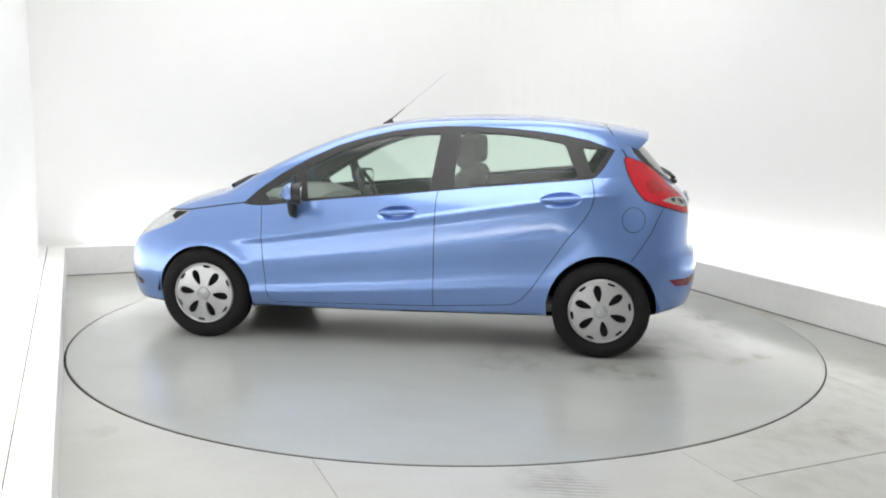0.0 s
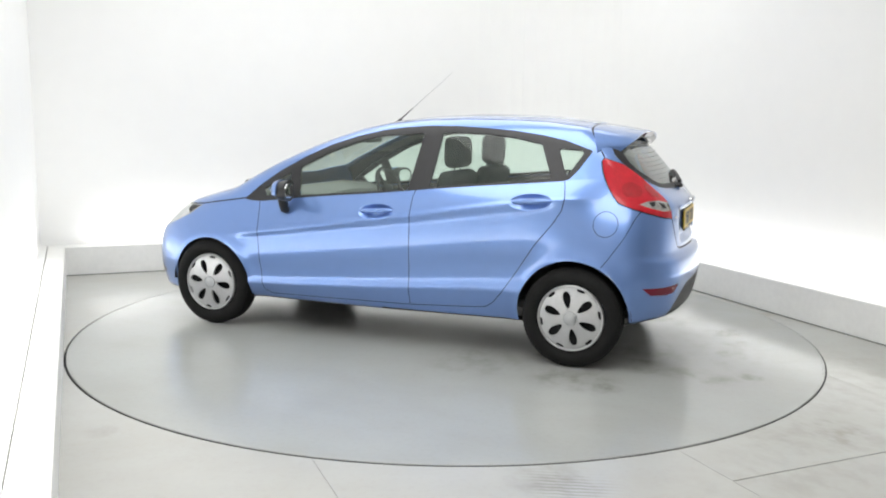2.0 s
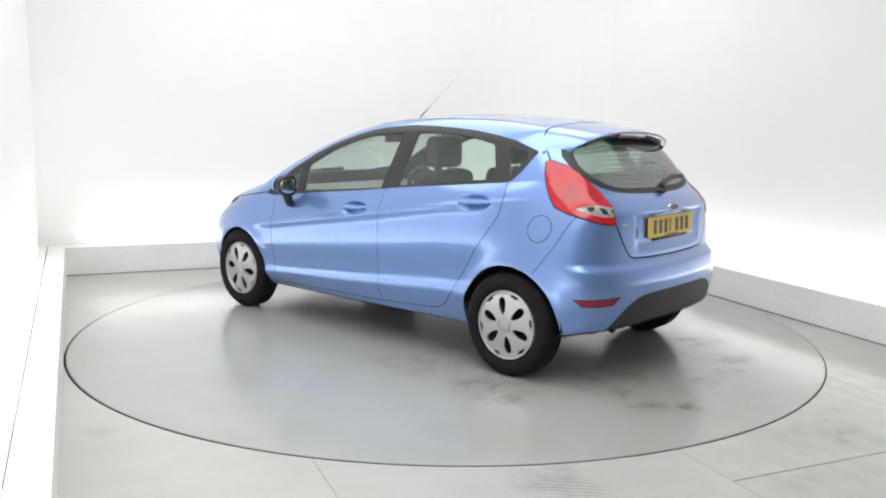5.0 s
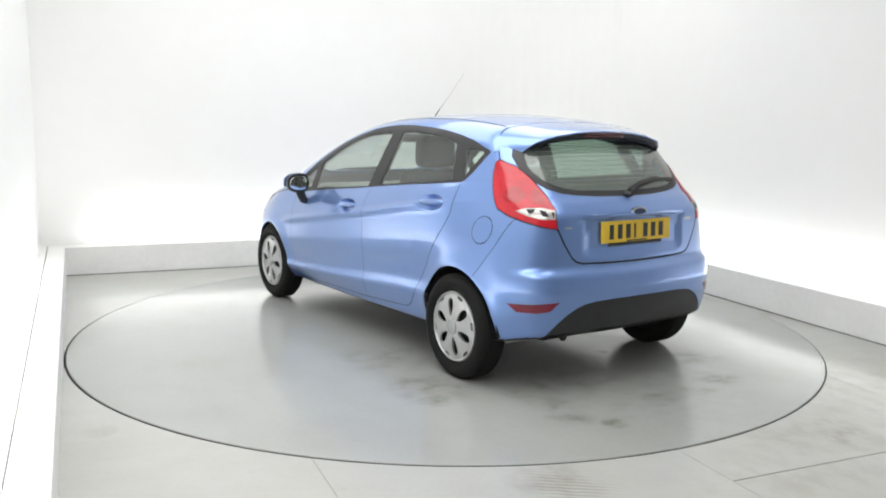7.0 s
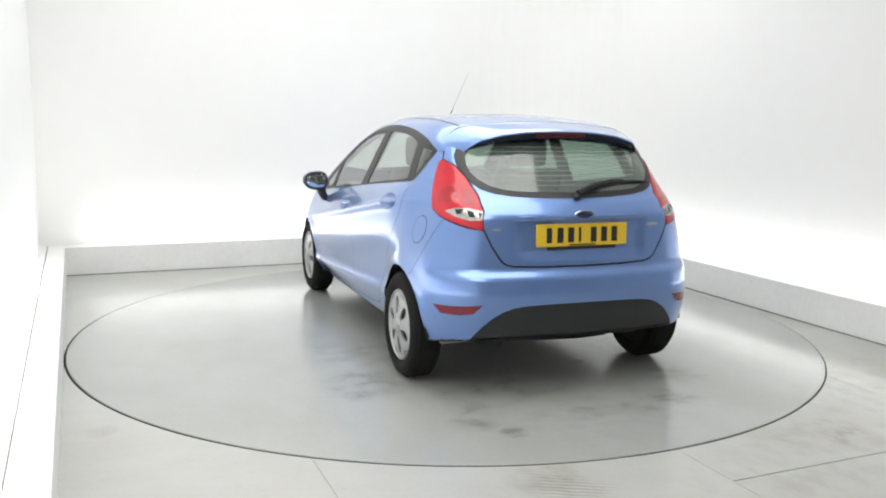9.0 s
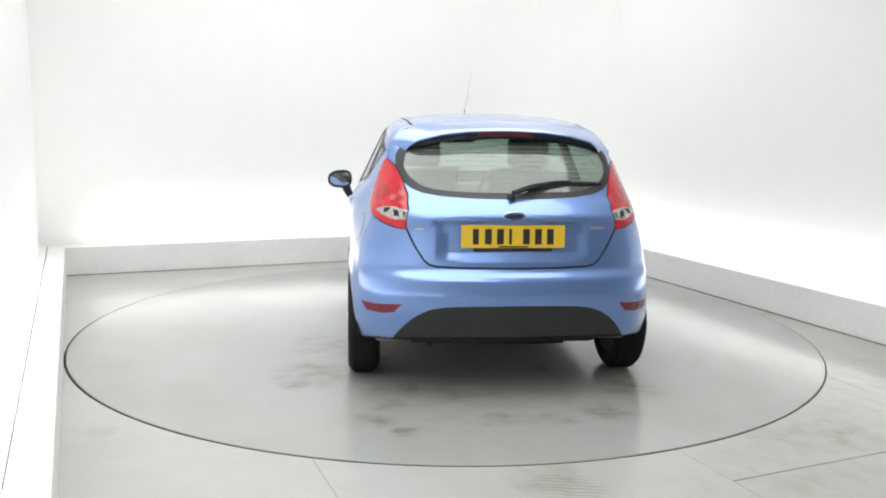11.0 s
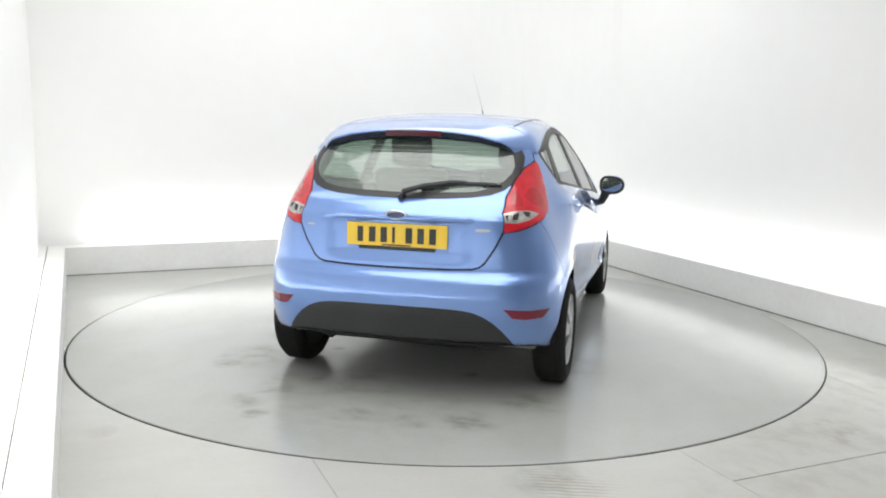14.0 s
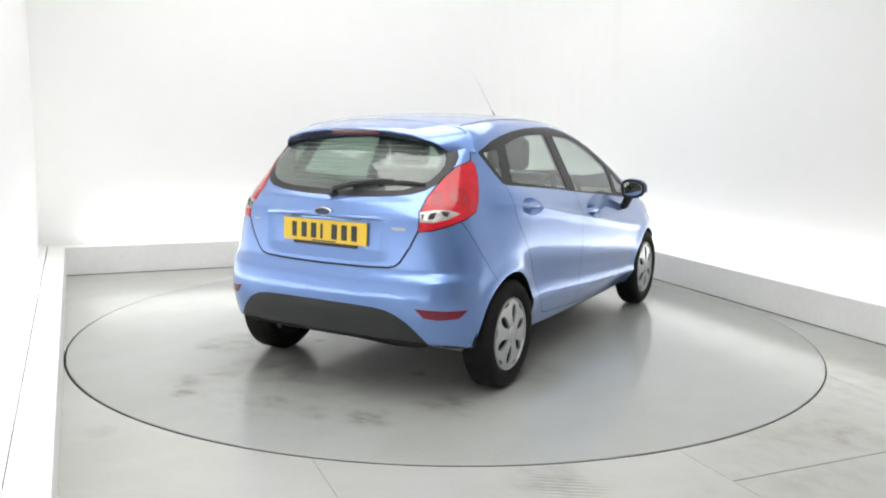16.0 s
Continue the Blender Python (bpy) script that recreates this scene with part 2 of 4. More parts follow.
def rounded_corner(offset, radius, n=14):
    """The plan line of the walls or kerbs, from the near left to the near right, with the far right corner rounded."""
    l, r, b = LEFT - offset, RIGHT + offset, BACK + offset
    line = [(l + 0.10, NEAR), (l, b)]
    rad = radius + offset
    for k in range(n + 1):
        a = math.pi / 2 * (1 - k / n)
        line.append((r - rad + rad * math.cos(a), b - rad + rad * math.sin(a)))
    return line + [(r, NEAR)]


def extruded(outer, inner, z0, z1):
    """A band between two plan lines of equally many points, from z0 up to z1."""
    bm = bmesh.new()
    rows = [[bm.verts.new((x, y, z)) for x, y in line] for line, z in ((inner, z0), (inner, z1), (outer, z1), (outer, z0))]
    for i in range(len(inner) - 1):
        for k in range(4):
            a, b = rows[k], rows[(k + 1) % 4]
            bm.faces.new((a[i], a[i + 1], b[i + 1], b[i]))
    for i in (0, len(inner) - 1):
        bm.faces.new([r[i] for r in rows])
    bmesh.ops.recalc_face_normals(bm, faces=bm.faces[:])
    return bm


def build_studio():
    kerb_in, kerb_out = rounded_corner(0, 0.9), rounded_corner(0.14, 0.9)
    wall_in, wall_out = rounded_corner(0.20, 0.9), rounded_corner(0.30, 0.9)
    # walls: left, back with the rounded corner, right
    structure("wall_left", extruded(wall_out[:2], wall_in[:2], -0.1, 3.4), WALL, "white painted studio wall")
    structure("wall_back", extruded(wall_out[1:-1], wall_in[1:-1], -0.1, 3.4), WALL, "white painted studio wall with a rounded corner")
    # right wall's unseen stretch and the near wall are greyed to shape the car's reflections
    unseen_from = -2.3
    structure("wall_right", extruded([wall_out[-2], (RIGHT + 0.30, unseen_from)], [wall_in[-2], (RIGHT + 0.20, unseen_from)], -0.1, 3.4), WALL, "white painted studio wall")
    structure("wall_right_unseen", extruded([(RIGHT + 0.30, unseen_from), wall_out[-1]], [(RIGHT + 0.20, unseen_from), wall_in[-1]], -0.1, 3.4), UNSEEN_PALE, "pale grey wall at the entrance end")
    structure("wall_near", box((LEFT - 0.3, NEAR - 0.1, -0.1), (RIGHT + 0.3, NEAR, 3.4)), UNSEEN_GREY, "grey closed wall at the entrance end")
    structure("ceiling", box((LEFT - 0.3, NEAR - 0.1, 3.4), (RIGHT + 0.3, BACK + 0.3, 3.5)), CEILING, "white ceiling")
    for name, a, b in (("kerb_left", 0, 2), ("kerb_back", 1, -1), ("kerb_right", -2, None)):
        bm = extruded(kerb_out[a:b], kerb_in[a:b], 0.0, 0.25)
        top = [e for e in bm.edges if abs(e.verts[0].co.z - 0.25) < 1e-6 and abs(e.verts[1].co.z - 0.25) < 1e-6 and len(e.link_faces) == 2 and abs(e.calc_face_angle(0)) > 0.5]
        bmesh.ops.bevel(bm, geom=top, offset=0.006, segments=2, affect="EDGES")
        structure(name, bm, KERB, "off-white painted kerb along the wall")
    inner = rounded_corner(-0.010, 0.9)
    structure("joint_strip", extruded(kerb_in[1:], inner[1:], 0.0, 0.004), JOINT, "dark sealing strip along the foot of the kerb")
    # ledge behind the kerb, closing the gap to the wall
    structure("ledge", extruded(rounded_corner(0.20, 0.9), rounded_corner(0.147, 0.9), 0.0, 0.246), WALL, "white ledge between kerb and wall")
    # the floor: painted sheets round the turntable, with open joints
    floor = structure("floor", box((LEFT - 0.2, NEAR, -0.12), (RIGHT + 0.2, BACK + 0.2, -0.03)), GAP, "painted sheet floor of the studio")
    bm = bmesh.new()
    outer = [bm.verts.new(p) for p in ((LEFT - 0.02, NEAR, 0), (RIGHT - 0.005, NEAR, 0), (RIGHT - 0.005, BACK - 0.006, 0), (LEFT - 0.02, BACK - 0.006, 0))]
    hole = [bm.verts.new(((TABLE_R + 0.008) * math.cos(2 * math.pi * k / 180) - 0.003, (TABLE_R + 0.008) * math.sin(2 * math.pi * k / 180), 0)) for k in range(180)]
    edges = [bm.edges.new((a, b)) for ring in (outer, hole) for a, b in zip(ring, ring[1:] + ring[:1])]
    bmesh.ops.triangle_fill(bm, edges=edges, use_beauty=True)
    joints = (("u", -1.435), ("u", 0.076), ("u", 1.587), ("v", -2.765))
    for axis, at in joints:
        for d in (-0.001, 0.001) if axis == "u" else (-0.0032, 0.0032):
            bmesh.ops.bisect_plane(bm, geom=bm.verts[:] + bm.edges[:] + bm.faces[:], dist=1e-6, plane_co=(at + d, at + d, 0), plane_no=(1, 0, 0) if axis == "u" else (0, 1, 0))
    sheets = {}
    for f in bm.faces:
        c = f.calc_center_median()
        gap = any(abs(c.x - at) < 0.001 for axis, at in joints if axis == "u" and (c.y < 0)) or (abs(c.y + 2.765) < 0.0032 and c.x > 0.076)
        if gap:
            continue
        col = sum(c.x > at for axis, at in joints if axis == "u")
        sheets.setdefault((col, c.y > -2.765 if col > 1 else True), []).append([v.co.copy() for v in f.verts])
    bm.free()
    for key in sorted(sheets):
        sb = bmesh.new()
        for pts in sheets[key]:
            f = sb.faces.new([sb.verts.new(p) for p in pts])
            f.normal_update()
            if f.normal.z < 0:
                f.normal_flip()
        bmesh.ops.remove_doubles(sb, verts=sb.verts[:], dist=1e-5)
        got = bmesh.ops.extrude_face_region(sb, geom=sb.faces[:])
        for v in [g for g in got["geom"] if isinstance(g, bmesh.types.BMVert)]:
            v.co.z -= 0.018
        bmesh.ops.recalc_face_normals(sb, faces=sb.faces[:])
        part("sheet", sb, FLOOR, floor, "", False)


build_studio()


def build_turntable():
    """A steel disc let flush into the floor, with a thin rim."""
    profile = [(0.0001, 0.004), (1.2, 0.004), (TABLE_R - 0.016, 0.004), (TABLE_R - 0.016, -0.025), (0.0001, -0.025)]
    bm = bmesh.new()
    rows = [[bm.verts.new((r * math.cos(2 * math.pi * k / 180), r * math.sin(2 * math.pi * k / 180), h)) for k in range(180)] for r, h in profile]
    for a, b in zip(rows, rows[1:]):
        for k in range(180):
            bm.faces.new((a[k], a[(k + 1) % 180], b[(k + 1) % 180], b[k]))
    bmesh.ops.recalc_face_normals(bm, faces=bm.faces[:])
    table = new("turntable")
    tagged(table, "round grey turntable disc, scuffed and stained", "turntable")
    part("disc", bm, TABLE, table, "worn grey painted disc", False)
    rim = lathe([(TABLE_R - 0.0155, -0.02), (TABLE_R - 0.0155, 0.0042), (TABLE_R - 0.006, 0.0042), (TABLE_R - 0.002, 0.002), (TABLE_R - 0.002, -0.025)], 180)
    rim.transform(Matrix.Rotation(radians(90), 4, "X"))
    # black ring added in the open gap to stand for its shade
    gap_band = lathe([(TABLE_R - 0.002, -0.02), (TABLE_R - 0.002, -0.001), (TABLE_R + 0.003, -0.001), (TABLE_R + 0.003, -0.02)], 180)
    gap_band.transform(Matrix.Rotation(radians(90), 4, "X"))
    part("gap_ring", gap_band, GAP, table, "black rubber seal round the disc", False)
    part("rim", rim, TABLE, table, "thin steel rim of the disc", False)
    return table


turntable = build_turntable()
# ---------------------------------------------------------------- body surface of the car
# Car space: x forward, y to its left, z up, the origin on the ground midway between the axles.
GRID = np.linspace(-2.4, 2.4, 4801)


def smooth_curve(points, sigma, grid=GRID):
    """A curve through the points, rounded off over sigma."""
    px, py = zip(*sorted(points))
    step = grid[1] - grid[0]
    n = max(1, int(4 * sigma / step))
    kernel = np.exp(-0.5 * (np.arange(-n, n + 1) * step / sigma) ** 2)
    ext = np.concatenate([grid[0] + step * np.arange(-n, 0), grid, grid[-1] + step * np.arange(1, n + 1)])
    values = np.interp(ext, px, py)
    s0, s1 = (py[1] - py[0]) / (px[1] - px[0]), (py[-1] - py[-2]) / (px[-1] - px[-2])
    values = np.where(ext < px[0], py[0] + s0 * (ext - px[0]), values)
    values = np.where(ext > px[-1], py[-1] + s1 * (ext - px[-1]), values)
    table = np.convolve(values, kernel / kernel.sum(), "valid")
    return lambda q: np.interp(q, grid, table)


NGRID = np.linspace(-2, 6, 4001)
half_width = smooth_curve([(-1.95, 0.66), (-1.8, 0.705), (-1.6, 0.775), (-1.42, 0.806), (-1.24, 0.822), (-1.0, 0.815), (-0.5, 0.828), (0, 0.835), (0.5, 0.835),
                           (0.85, 0.828), (1.24, 0.822), (1.5, 0.79), (1.75, 0.71), (1.95, 0.58)], 0.06)
belt_inset = smooth_curve([(-1.9, 0.19), (-1.6, 0.17), (-1.36, 0.14), (-1.2, 0.105), (-1.0, 0.08), (0, 0.075), (0.9, 0.075), (1.2, 0.07), (1.9, 0.07)], 0.05)
belt = smooth_curve([(-1.9, 1.10), (-1.35, 1.085), (-1.155, 1.069), (-0.84, 1.037), (-0.5, 1.004), (0, 0.947), (0.4, 0.909), (0.85, 0.866), (1.0, 0.855), (1.3, 0.80), (1.6, 0.72), (1.95, 0.62)], 0.05)
crease = smooth_curve([(-1.95, 1.0), (-1.5, 0.99), (-1.17, 0.966), (-0.81, 0.924), (-0.24, 0.829), (0.83, 0.664), (1.2, 0.62), (1.95, 0.52)], 0.05)
low_crease = smooth_curve([(-1.95, 0.42), (-1.3, 0.46), (-0.7, 0.442), (0, 0.387), (0.82, 0.332), (1.95, 0.30)], 0.05)
side_profile = smooth_curve([(-1, -0.16), (0, -0.082), (0.5, -0.041), (0.84, -0.017), (0.96, -0.0185), (1.08, -0.027), (1.25, -0.0225), (1.42, -0.0115), (1.55, -0.007), (1.75, -0.0085), (1.9, -0.0105), (2.0, 0.0),
                             (2.15, -0.008), (6, -0.008)], 0.034, NGRID)
top_line = smooth_curve([(-1.8, 1.27), (-1.5, 1.352), (-1.27, 1.40), (-1.0, 1.432), (-0.82, 1.444), (-0.46, 1.447), (-0.14, 1.43), (0.08, 1.403), (0.27, 1.36), (0.45, 1.305), (0.64, 1.232),
                         (0.85, 1.14), (1.0, 1.06), (1.15, 0.972), (1.3, 0.93), (1.5, 0.872), (1.71, 0.785), (1.85, 0.70), (1.95, 0.60)], 0.035)
rear_line = smooth_curve([(0.15, -1.72), (0.25, -1.79), (0.33, -1.83), (0.45, -1.858), (0.55, -1.865), (0.63, -1.85), (0.66, -1.81), (0.75, -1.805), (0.88, -1.80), (0.93, -1.795), (1.0, -1.735),
                          (1.02, -1.70), (1.31, -1.46), (1.36, -1.42), (1.5, -1.30)], 0.012)
front_line = smooth_curve([(0.10, 1.82), (0.18, 1.92), (0.30, 1.955), (0.45, 1.96), (0.60, 1.94), (0.70, 1.89), (0.80, 1.80)], 0.03)


bottom_line = smooth_curve([(-1.95, 0.32), (-1.7, 0.295), (-1.5, 0.255), (-1.4, 0.235), (-0.9, 0.226), (0, 0.212), (0.9, 0.205), (1.95, 0.20)], 0.04)


HANDLES = ((-0.005, 0.838), (-0.985, 0.945))


def smax(a, b, k):
    h = np.maximum(k - np.abs(a - b), 0) / k
    return np.maximum(a, b) + h * h * k / 4


def body_side(x, z):
    zb, zc, zl = belt(x), crease(x), low_crease(x)
    n = np.where(z < zl, (z - 0.22) / (zl - 0.22), np.where(z < zc, 1 + (z - zl) / (zc - zl), 2 + (z - zc) / np.maximum(zb - zc, 0.03)))
    keen = np.clip((x + 1.42) / 0.5, 0, 1)
    keen = np.minimum(keen, np.clip((1.18 - x) / 0.33, 0, 1))
    keen = keen * keen * (3 - 2 * keen)
    up = np.maximum(z - zb, 0)
    over = np.clip((z - zc) / np.maximum(zb - zc, 0.03), 0, 1)
    w = half_width(x)
    door = w + side_profile(np.minimum(n, 5.5)) - (belt_inset(x) - 0.008) * over * (0.7 + 0.3 * over)
    haunch = w - belt_inset(x) * np.clip((z - 0.5) / (zb - 0.5), 0, 1) ** 2 - 0.05 * np.clip((0.42 - z) / 0.20, 0, 1) ** 1.5
    y = keen * door + (1 - keen) * haunch - 0.45 * up - 0.06 * up * up
    for cx, cz in ((1.2445, 0.285), (-1.2445, 0.295)):
        y = y + 0.009 * np.exp(-((np.hypot(x - cx, z - cz) - 0.325) / 0.05) ** 2)
    for cx, cz in HANDLES:
        q = ((x - cx) / 0.125) ** 2 + ((z - cz - 0.06 * (cx - x)) / 0.046) ** 2
        y = y - 0.030 * np.clip(1 - q, 0, 1)
    return y


def body(x, y, z):
    """Below zero inside the car, zero on its outer skin."""
    a = np.abs(y)
    side = (a - body_side(x, z)) * 0.93
    top = (z - top_line(x) + 0.13 * a * a) * np.where(x > 0.2, 0.88, 0.97)
    dent = 0.016 * np.clip((0.385 + 0.12 * (z - 0.8) - a) / 0.05, 0, 1) * np.clip((z - 0.705) / 0.05, 0, 1) * np.clip((0.915 - z) / 0.012, 0, 1)
    rear = (rear_line(z) + 0.17 * a * a + 0.25 * np.maximum(a - 0.45, 0) ** 2 + dent - x) * 0.93
    front = (x - front_line(z) + 0.22 * a * a) * 0.95
    f = smax(smax(smax(side, top, 0.09), rear, 0.16), front, 0.22)
    return smax(f, bottom_line(x) - z, 0.03)


def body_normal(p):
    e = 0.0015
    x, y, z = p[:, 0], p[:, 1], p[:, 2]
    g = np.stack([body(x + e, y, z) - body(x - e, y, z), body(x, y + e, z) - body(x, y - e, z), body(x, y, z + e) - body(x, y, z - e)], 1)
    return g / np.maximum(np.linalg.norm(g, axis=1, keepdims=True), 1e-9)


def skin_grid(nx=230, ny=60, nz=92):
    """A grid of quads on the left half of the skin: points of a box, drawn in towards a spine inside the car."""
    half = np.array([2.0, 0.95, 0.70])
    verts, faces, seen = [], [], {}
    counts = (nx, ny, nz)
    for axis in range(3):
        u, v = [k for k in range(3) if k != axis]
        for sign in (-1, 1):
            ids = np.zeros((counts[u] + 1, counts[v] + 1), int)
            for i in range(counts[u] + 1):
                for j in range(counts[v] + 1):
                    key = [0, 0, 0]
                    key[axis], key[u], key[v] = (0 if sign < 0 else counts[axis]), i, j
                    key = tuple(key)
                    if key not in seen:
                        seen[key] = len(verts)
                        verts.append([2 * key[k] / counts[k] - 1 for k in range(3)])
                    ids[i, j] = seen[key]
            flip = (sign > 0) == (axis != 1)
            for i in range(counts[u]):
                for j in range(counts[v]):
                    q = [ids[i, j], ids[i + 1, j], ids[i + 1, j + 1], ids[i, j + 1]]
                    faces.append([int(k) for k in (q if flip else q[::-1])])
    out = np.array(verts) * half + np.array([0.05, 0, 0.85])
    start = np.stack([np.clip(out[:, 0], -1.15, 1.2), out[:, 1] * 0.25, np.full(len(out), 0.55)], 1)
    way = (out - start) * 1.4
    lo, hi = np.zeros(len(out)), np.ones(len(out))
    for _ in range(26):
        mid = (lo + hi) / 2
        p = start + way * mid[:, None]
        inside = body(p[:, 0], p[:, 1], p[:, 2]) < 0
        lo, hi = np.where(inside, mid, lo), np.where(inside, hi, mid)
    p = start + way * lo[:, None]
    p[np.abs(out[:, 1]) < 1e-9, 1] = 0.0
    faces = [f for f in faces if out[f, 1].mean() > 0]
    used = sorted({k for f in faces for k in f})
    index = {k: i for i, k in enumerate(used)}
    return p[used], [[index[k] for k in f] for f in faces]
# ---------------------------------------------------------------- outlines and cuts
def in_polygon(a, b, poly):
    inside = np.zeros(len(a), bool)
    for (x1, y1), (x2, y2) in zip(poly, poly[1:] + poly[:1]):
        cross = (y1 > b) != (y2 > b)
        inside ^= cross & (a < (x2 - x1) * (b - y1) / ((y2 - y1) or 1e-12) + x1)
    return inside


def near_line(a, b, line, w):
    near = np.zeros(len(a), bool)
    for (x1, y1), (x2, y2) in zip(line, line[1:]):
        dx, dy = x2 - x1, y2 - y1
        t = np.clip(((a - x1) * dx + (b - y1) * dy) / (dx * dx + dy * dy), 0, 1)
        near |= np.hypot(a - x1 - t * dx, b - y1 - t * dy) < w
    return near


def offset_line(line, w):
    """A line moved sideways by w."""
    out = []
    for i, p in enumerate(line):
        a, b = Vector(line[max(i - 1, 0)]), Vector(line[min(i + 1, len(line) - 1)])
        d = (b - a).normalized()
        out.append((p[0] - d.y * w, p[1] + d.x * w))
    return out


def rounded(poly, rounds=2):
    """A closed outline with its corners cut round."""
    for _ in range(rounds):
        out = []
        for (x1, y1), (x2, y2) in zip(poly, poly[1:] + poly[:1]):
            out += [(x1 + 0.22 * (x2 - x1), y1 + 0.22 * (y2 - y1)), (x1 + 0.78 * (x2 - x1), y1 + 0.78 * (y2 - y1))]
        poly = out
    return poly


# ---------------------------------------------------------------- outlines of the car's panels, in metres
R2 = math.sqrt(0.5)
VIEWS = {"side": ((1, 0, 0), (0, 0, 1)), "rear": ((0, 1, 0), (0, 0, 1)), "corner": ((R2, R2, 0), (0, 0, 1)), "top": ((1, 0, 0), (0, 1, 0))}
DAYLIGHT = [(0.996, 0.865), (0.93, 0.855), (0.843, 0.857), (0.587, 0.889), (0.37, 0.913), (0.015, 0.947), (-0.503, 1.005), (-0.84, 1.037), (-1.15, 1.066), (-1.187, 1.078), (-1.232, 1.13), (-1.296, 1.235),
            (-1.287, 1.245), (-1.14, 1.296), (-0.995, 1.324), (-0.824, 1.346), (-0.651, 1.359), (-0.44, 1.368), (-0.263, 1.367), (-0.084, 1.353), (0.059, 1.333), (0.237, 1.292),
            (0.415, 1.236), (0.59, 1.155), (0.762, 1.057), (0.897, 0.957)]
GLASS_FRONT = [(0.575, 0.908), (0.612, 1.08), (0.60, 1.093), (0.544, 1.122), (0.406, 1.195), (0.231, 1.261), (0.053, 1.302), (-0.225, 1.321), (-0.235, 1.313), (-0.193, 0.983), (-0.18, 0.977)]
GLASS_REAR = [(-0.331, 1.0), (-0.358, 1.315), (-0.366, 1.328), (-0.48, 1.331), (-0.654, 1.325), (-0.827, 1.307), (-0.99, 1.276), (-1.004, 1.262), (-1.078, 1.088), (-1.07, 1.077)]
GLASS_QUARTER = [(-1.107, 1.243), (-1.116, 1.252), (-1.24, 1.243), (-1.252, 1.230), (-1.178, 1.108), (-1.163, 1.105)]
GLASS_CORNER = [(0.655, 0.912), (0.672, 1.055), (0.86, 0.938), (0.83, 0.89)]
REAR_SCREEN = [(-0.01, 1.012), (0.20, 1.015), (0.35, 1.024), (0.44, 1.037), (0.50, 1.058), (0.54, 1.09), (0.564, 1.14), (0.573, 1.18), (0.570, 1.22), (0.545, 1.262), (0.45, 1.305), (-0.01, 1.34)]
REAR_CLEAR = [(-0.01, 1.04), (0.28, 1.047), (0.36, 1.056), (0.42, 1.075), (0.465, 1.105), (0.49, 1.14), (0.497, 1.175), (0.488, 1.215), (0.465, 1.25), (0.42, 1.277), (0.34, 1.294), (-0.01, 1.312)]
REAR_CLEAR = [(y * 1.07, z) for y, z in REAR_CLEAR]
TAILGATE = [(-0.01, 0.675), (0.25, 0.677), (0.385, 0.682), (0.42, 0.692), (0.445, 0.712), (0.495, 0.79), (0.53, 0.865), (0.542, 0.95), (0.545, 1.02), (0.575, 1.10), (0.612, 1.20), (0.585, 1.27), (0.54, 1.333), (0.40, 1.40), (-0.01, 1.46)]
TAIL_LAMP = [(-0.530, 1.197), (-0.625, 1.165), (-0.70, 1.112), (-0.79, 1.025), (-0.845, 0.955), (-0.858, 0.866), (-0.79, 0.877), (-0.70, 0.899), (-0.61, 0.925), (-0.545, 0.955), (-0.525, 1.0), (-0.512, 1.06), (-0.508, 1.125), (-0.515, 1.18)]
TAIL_CLEAR = [(-0.640, 0.948), (-0.70, 0.965), (-0.77, 0.968), (-0.848, 0.955), (-0.852, 0.912), (-0.79, 0.909), (-0.71, 0.925)]
REAR_REFLECTOR = [(-0.622, 0.486), (-0.75, 0.488), (-0.888, 0.499), (-0.845, 0.453), (-0.78, 0.443), (-0.672, 0.446)]
DIFFUSER = [(-0.01, 0.495), (0.20, 0.493), (0.33, 0.488), (0.40, 0.478), (0.45, 0.459), (0.50, 0.428), (0.545, 0.385), (0.585, 0.335), (0.64, 0.22), (-0.01, 0.10)]
HEADLAMP = [(1.80, 0.60), (1.74, 0.68), (1.66, 0.75), (1.59, 0.795), (1.36, 0.803), (1.45, 0.74), (1.56, 0.69), (1.68, 0.65)]
WINDSCREEN = [(1.13, -0.01), (1.09, 0.35), (0.96, 0.60), (0.70, 0.555), (0.45, 0.50), (0.33, 0.455), (0.30, -0.01)]
DOOR_FRONT_SEAM = [(0.872, 0.855), (0.863, 0.804), (0.848, 0.56), (0.832, 0.32), (0.815, 0.27), (0.775, 0.247), (-0.23, 0.268), (-0.66, 0.293), (-0.72, 0.302), (-0.765, 0.33), (-0.82, 0.395), (-0.91, 0.53), (-1.02, 0.70),
                   (-1.12, 0.825), (-1.165, 0.90), (-1.18, 0.97), (-1.172, 1.03), (-1.163, 1.07)]
DOOR_MIDDLE_SEAM = [(-0.249, 0.978), (-0.239, 0.942), (-0.228, 0.268)]
BUMPER_SEAM = [(-1.60, 0.915), (-1.573, 0.877), (-1.522, 0.765), (-1.44, 0.64), (-1.41, 0.60)]
BONNET_SEAM = [(0.99, 0.870), (1.2, 0.838), (1.36, 0.812), (1.6, 0.795), (1.72, 0.73)]
HATCH_SEAM = [(-1.238, 1.46), (-1.242, 1.40), (-1.255, 1.372), (-1.287, 1.325), (-1.328, 1.262), (-1.367, 1.20)]
ARCHES = ((1.2445, 0.285, 0.312), (-1.2445, 0.295, 0.328))


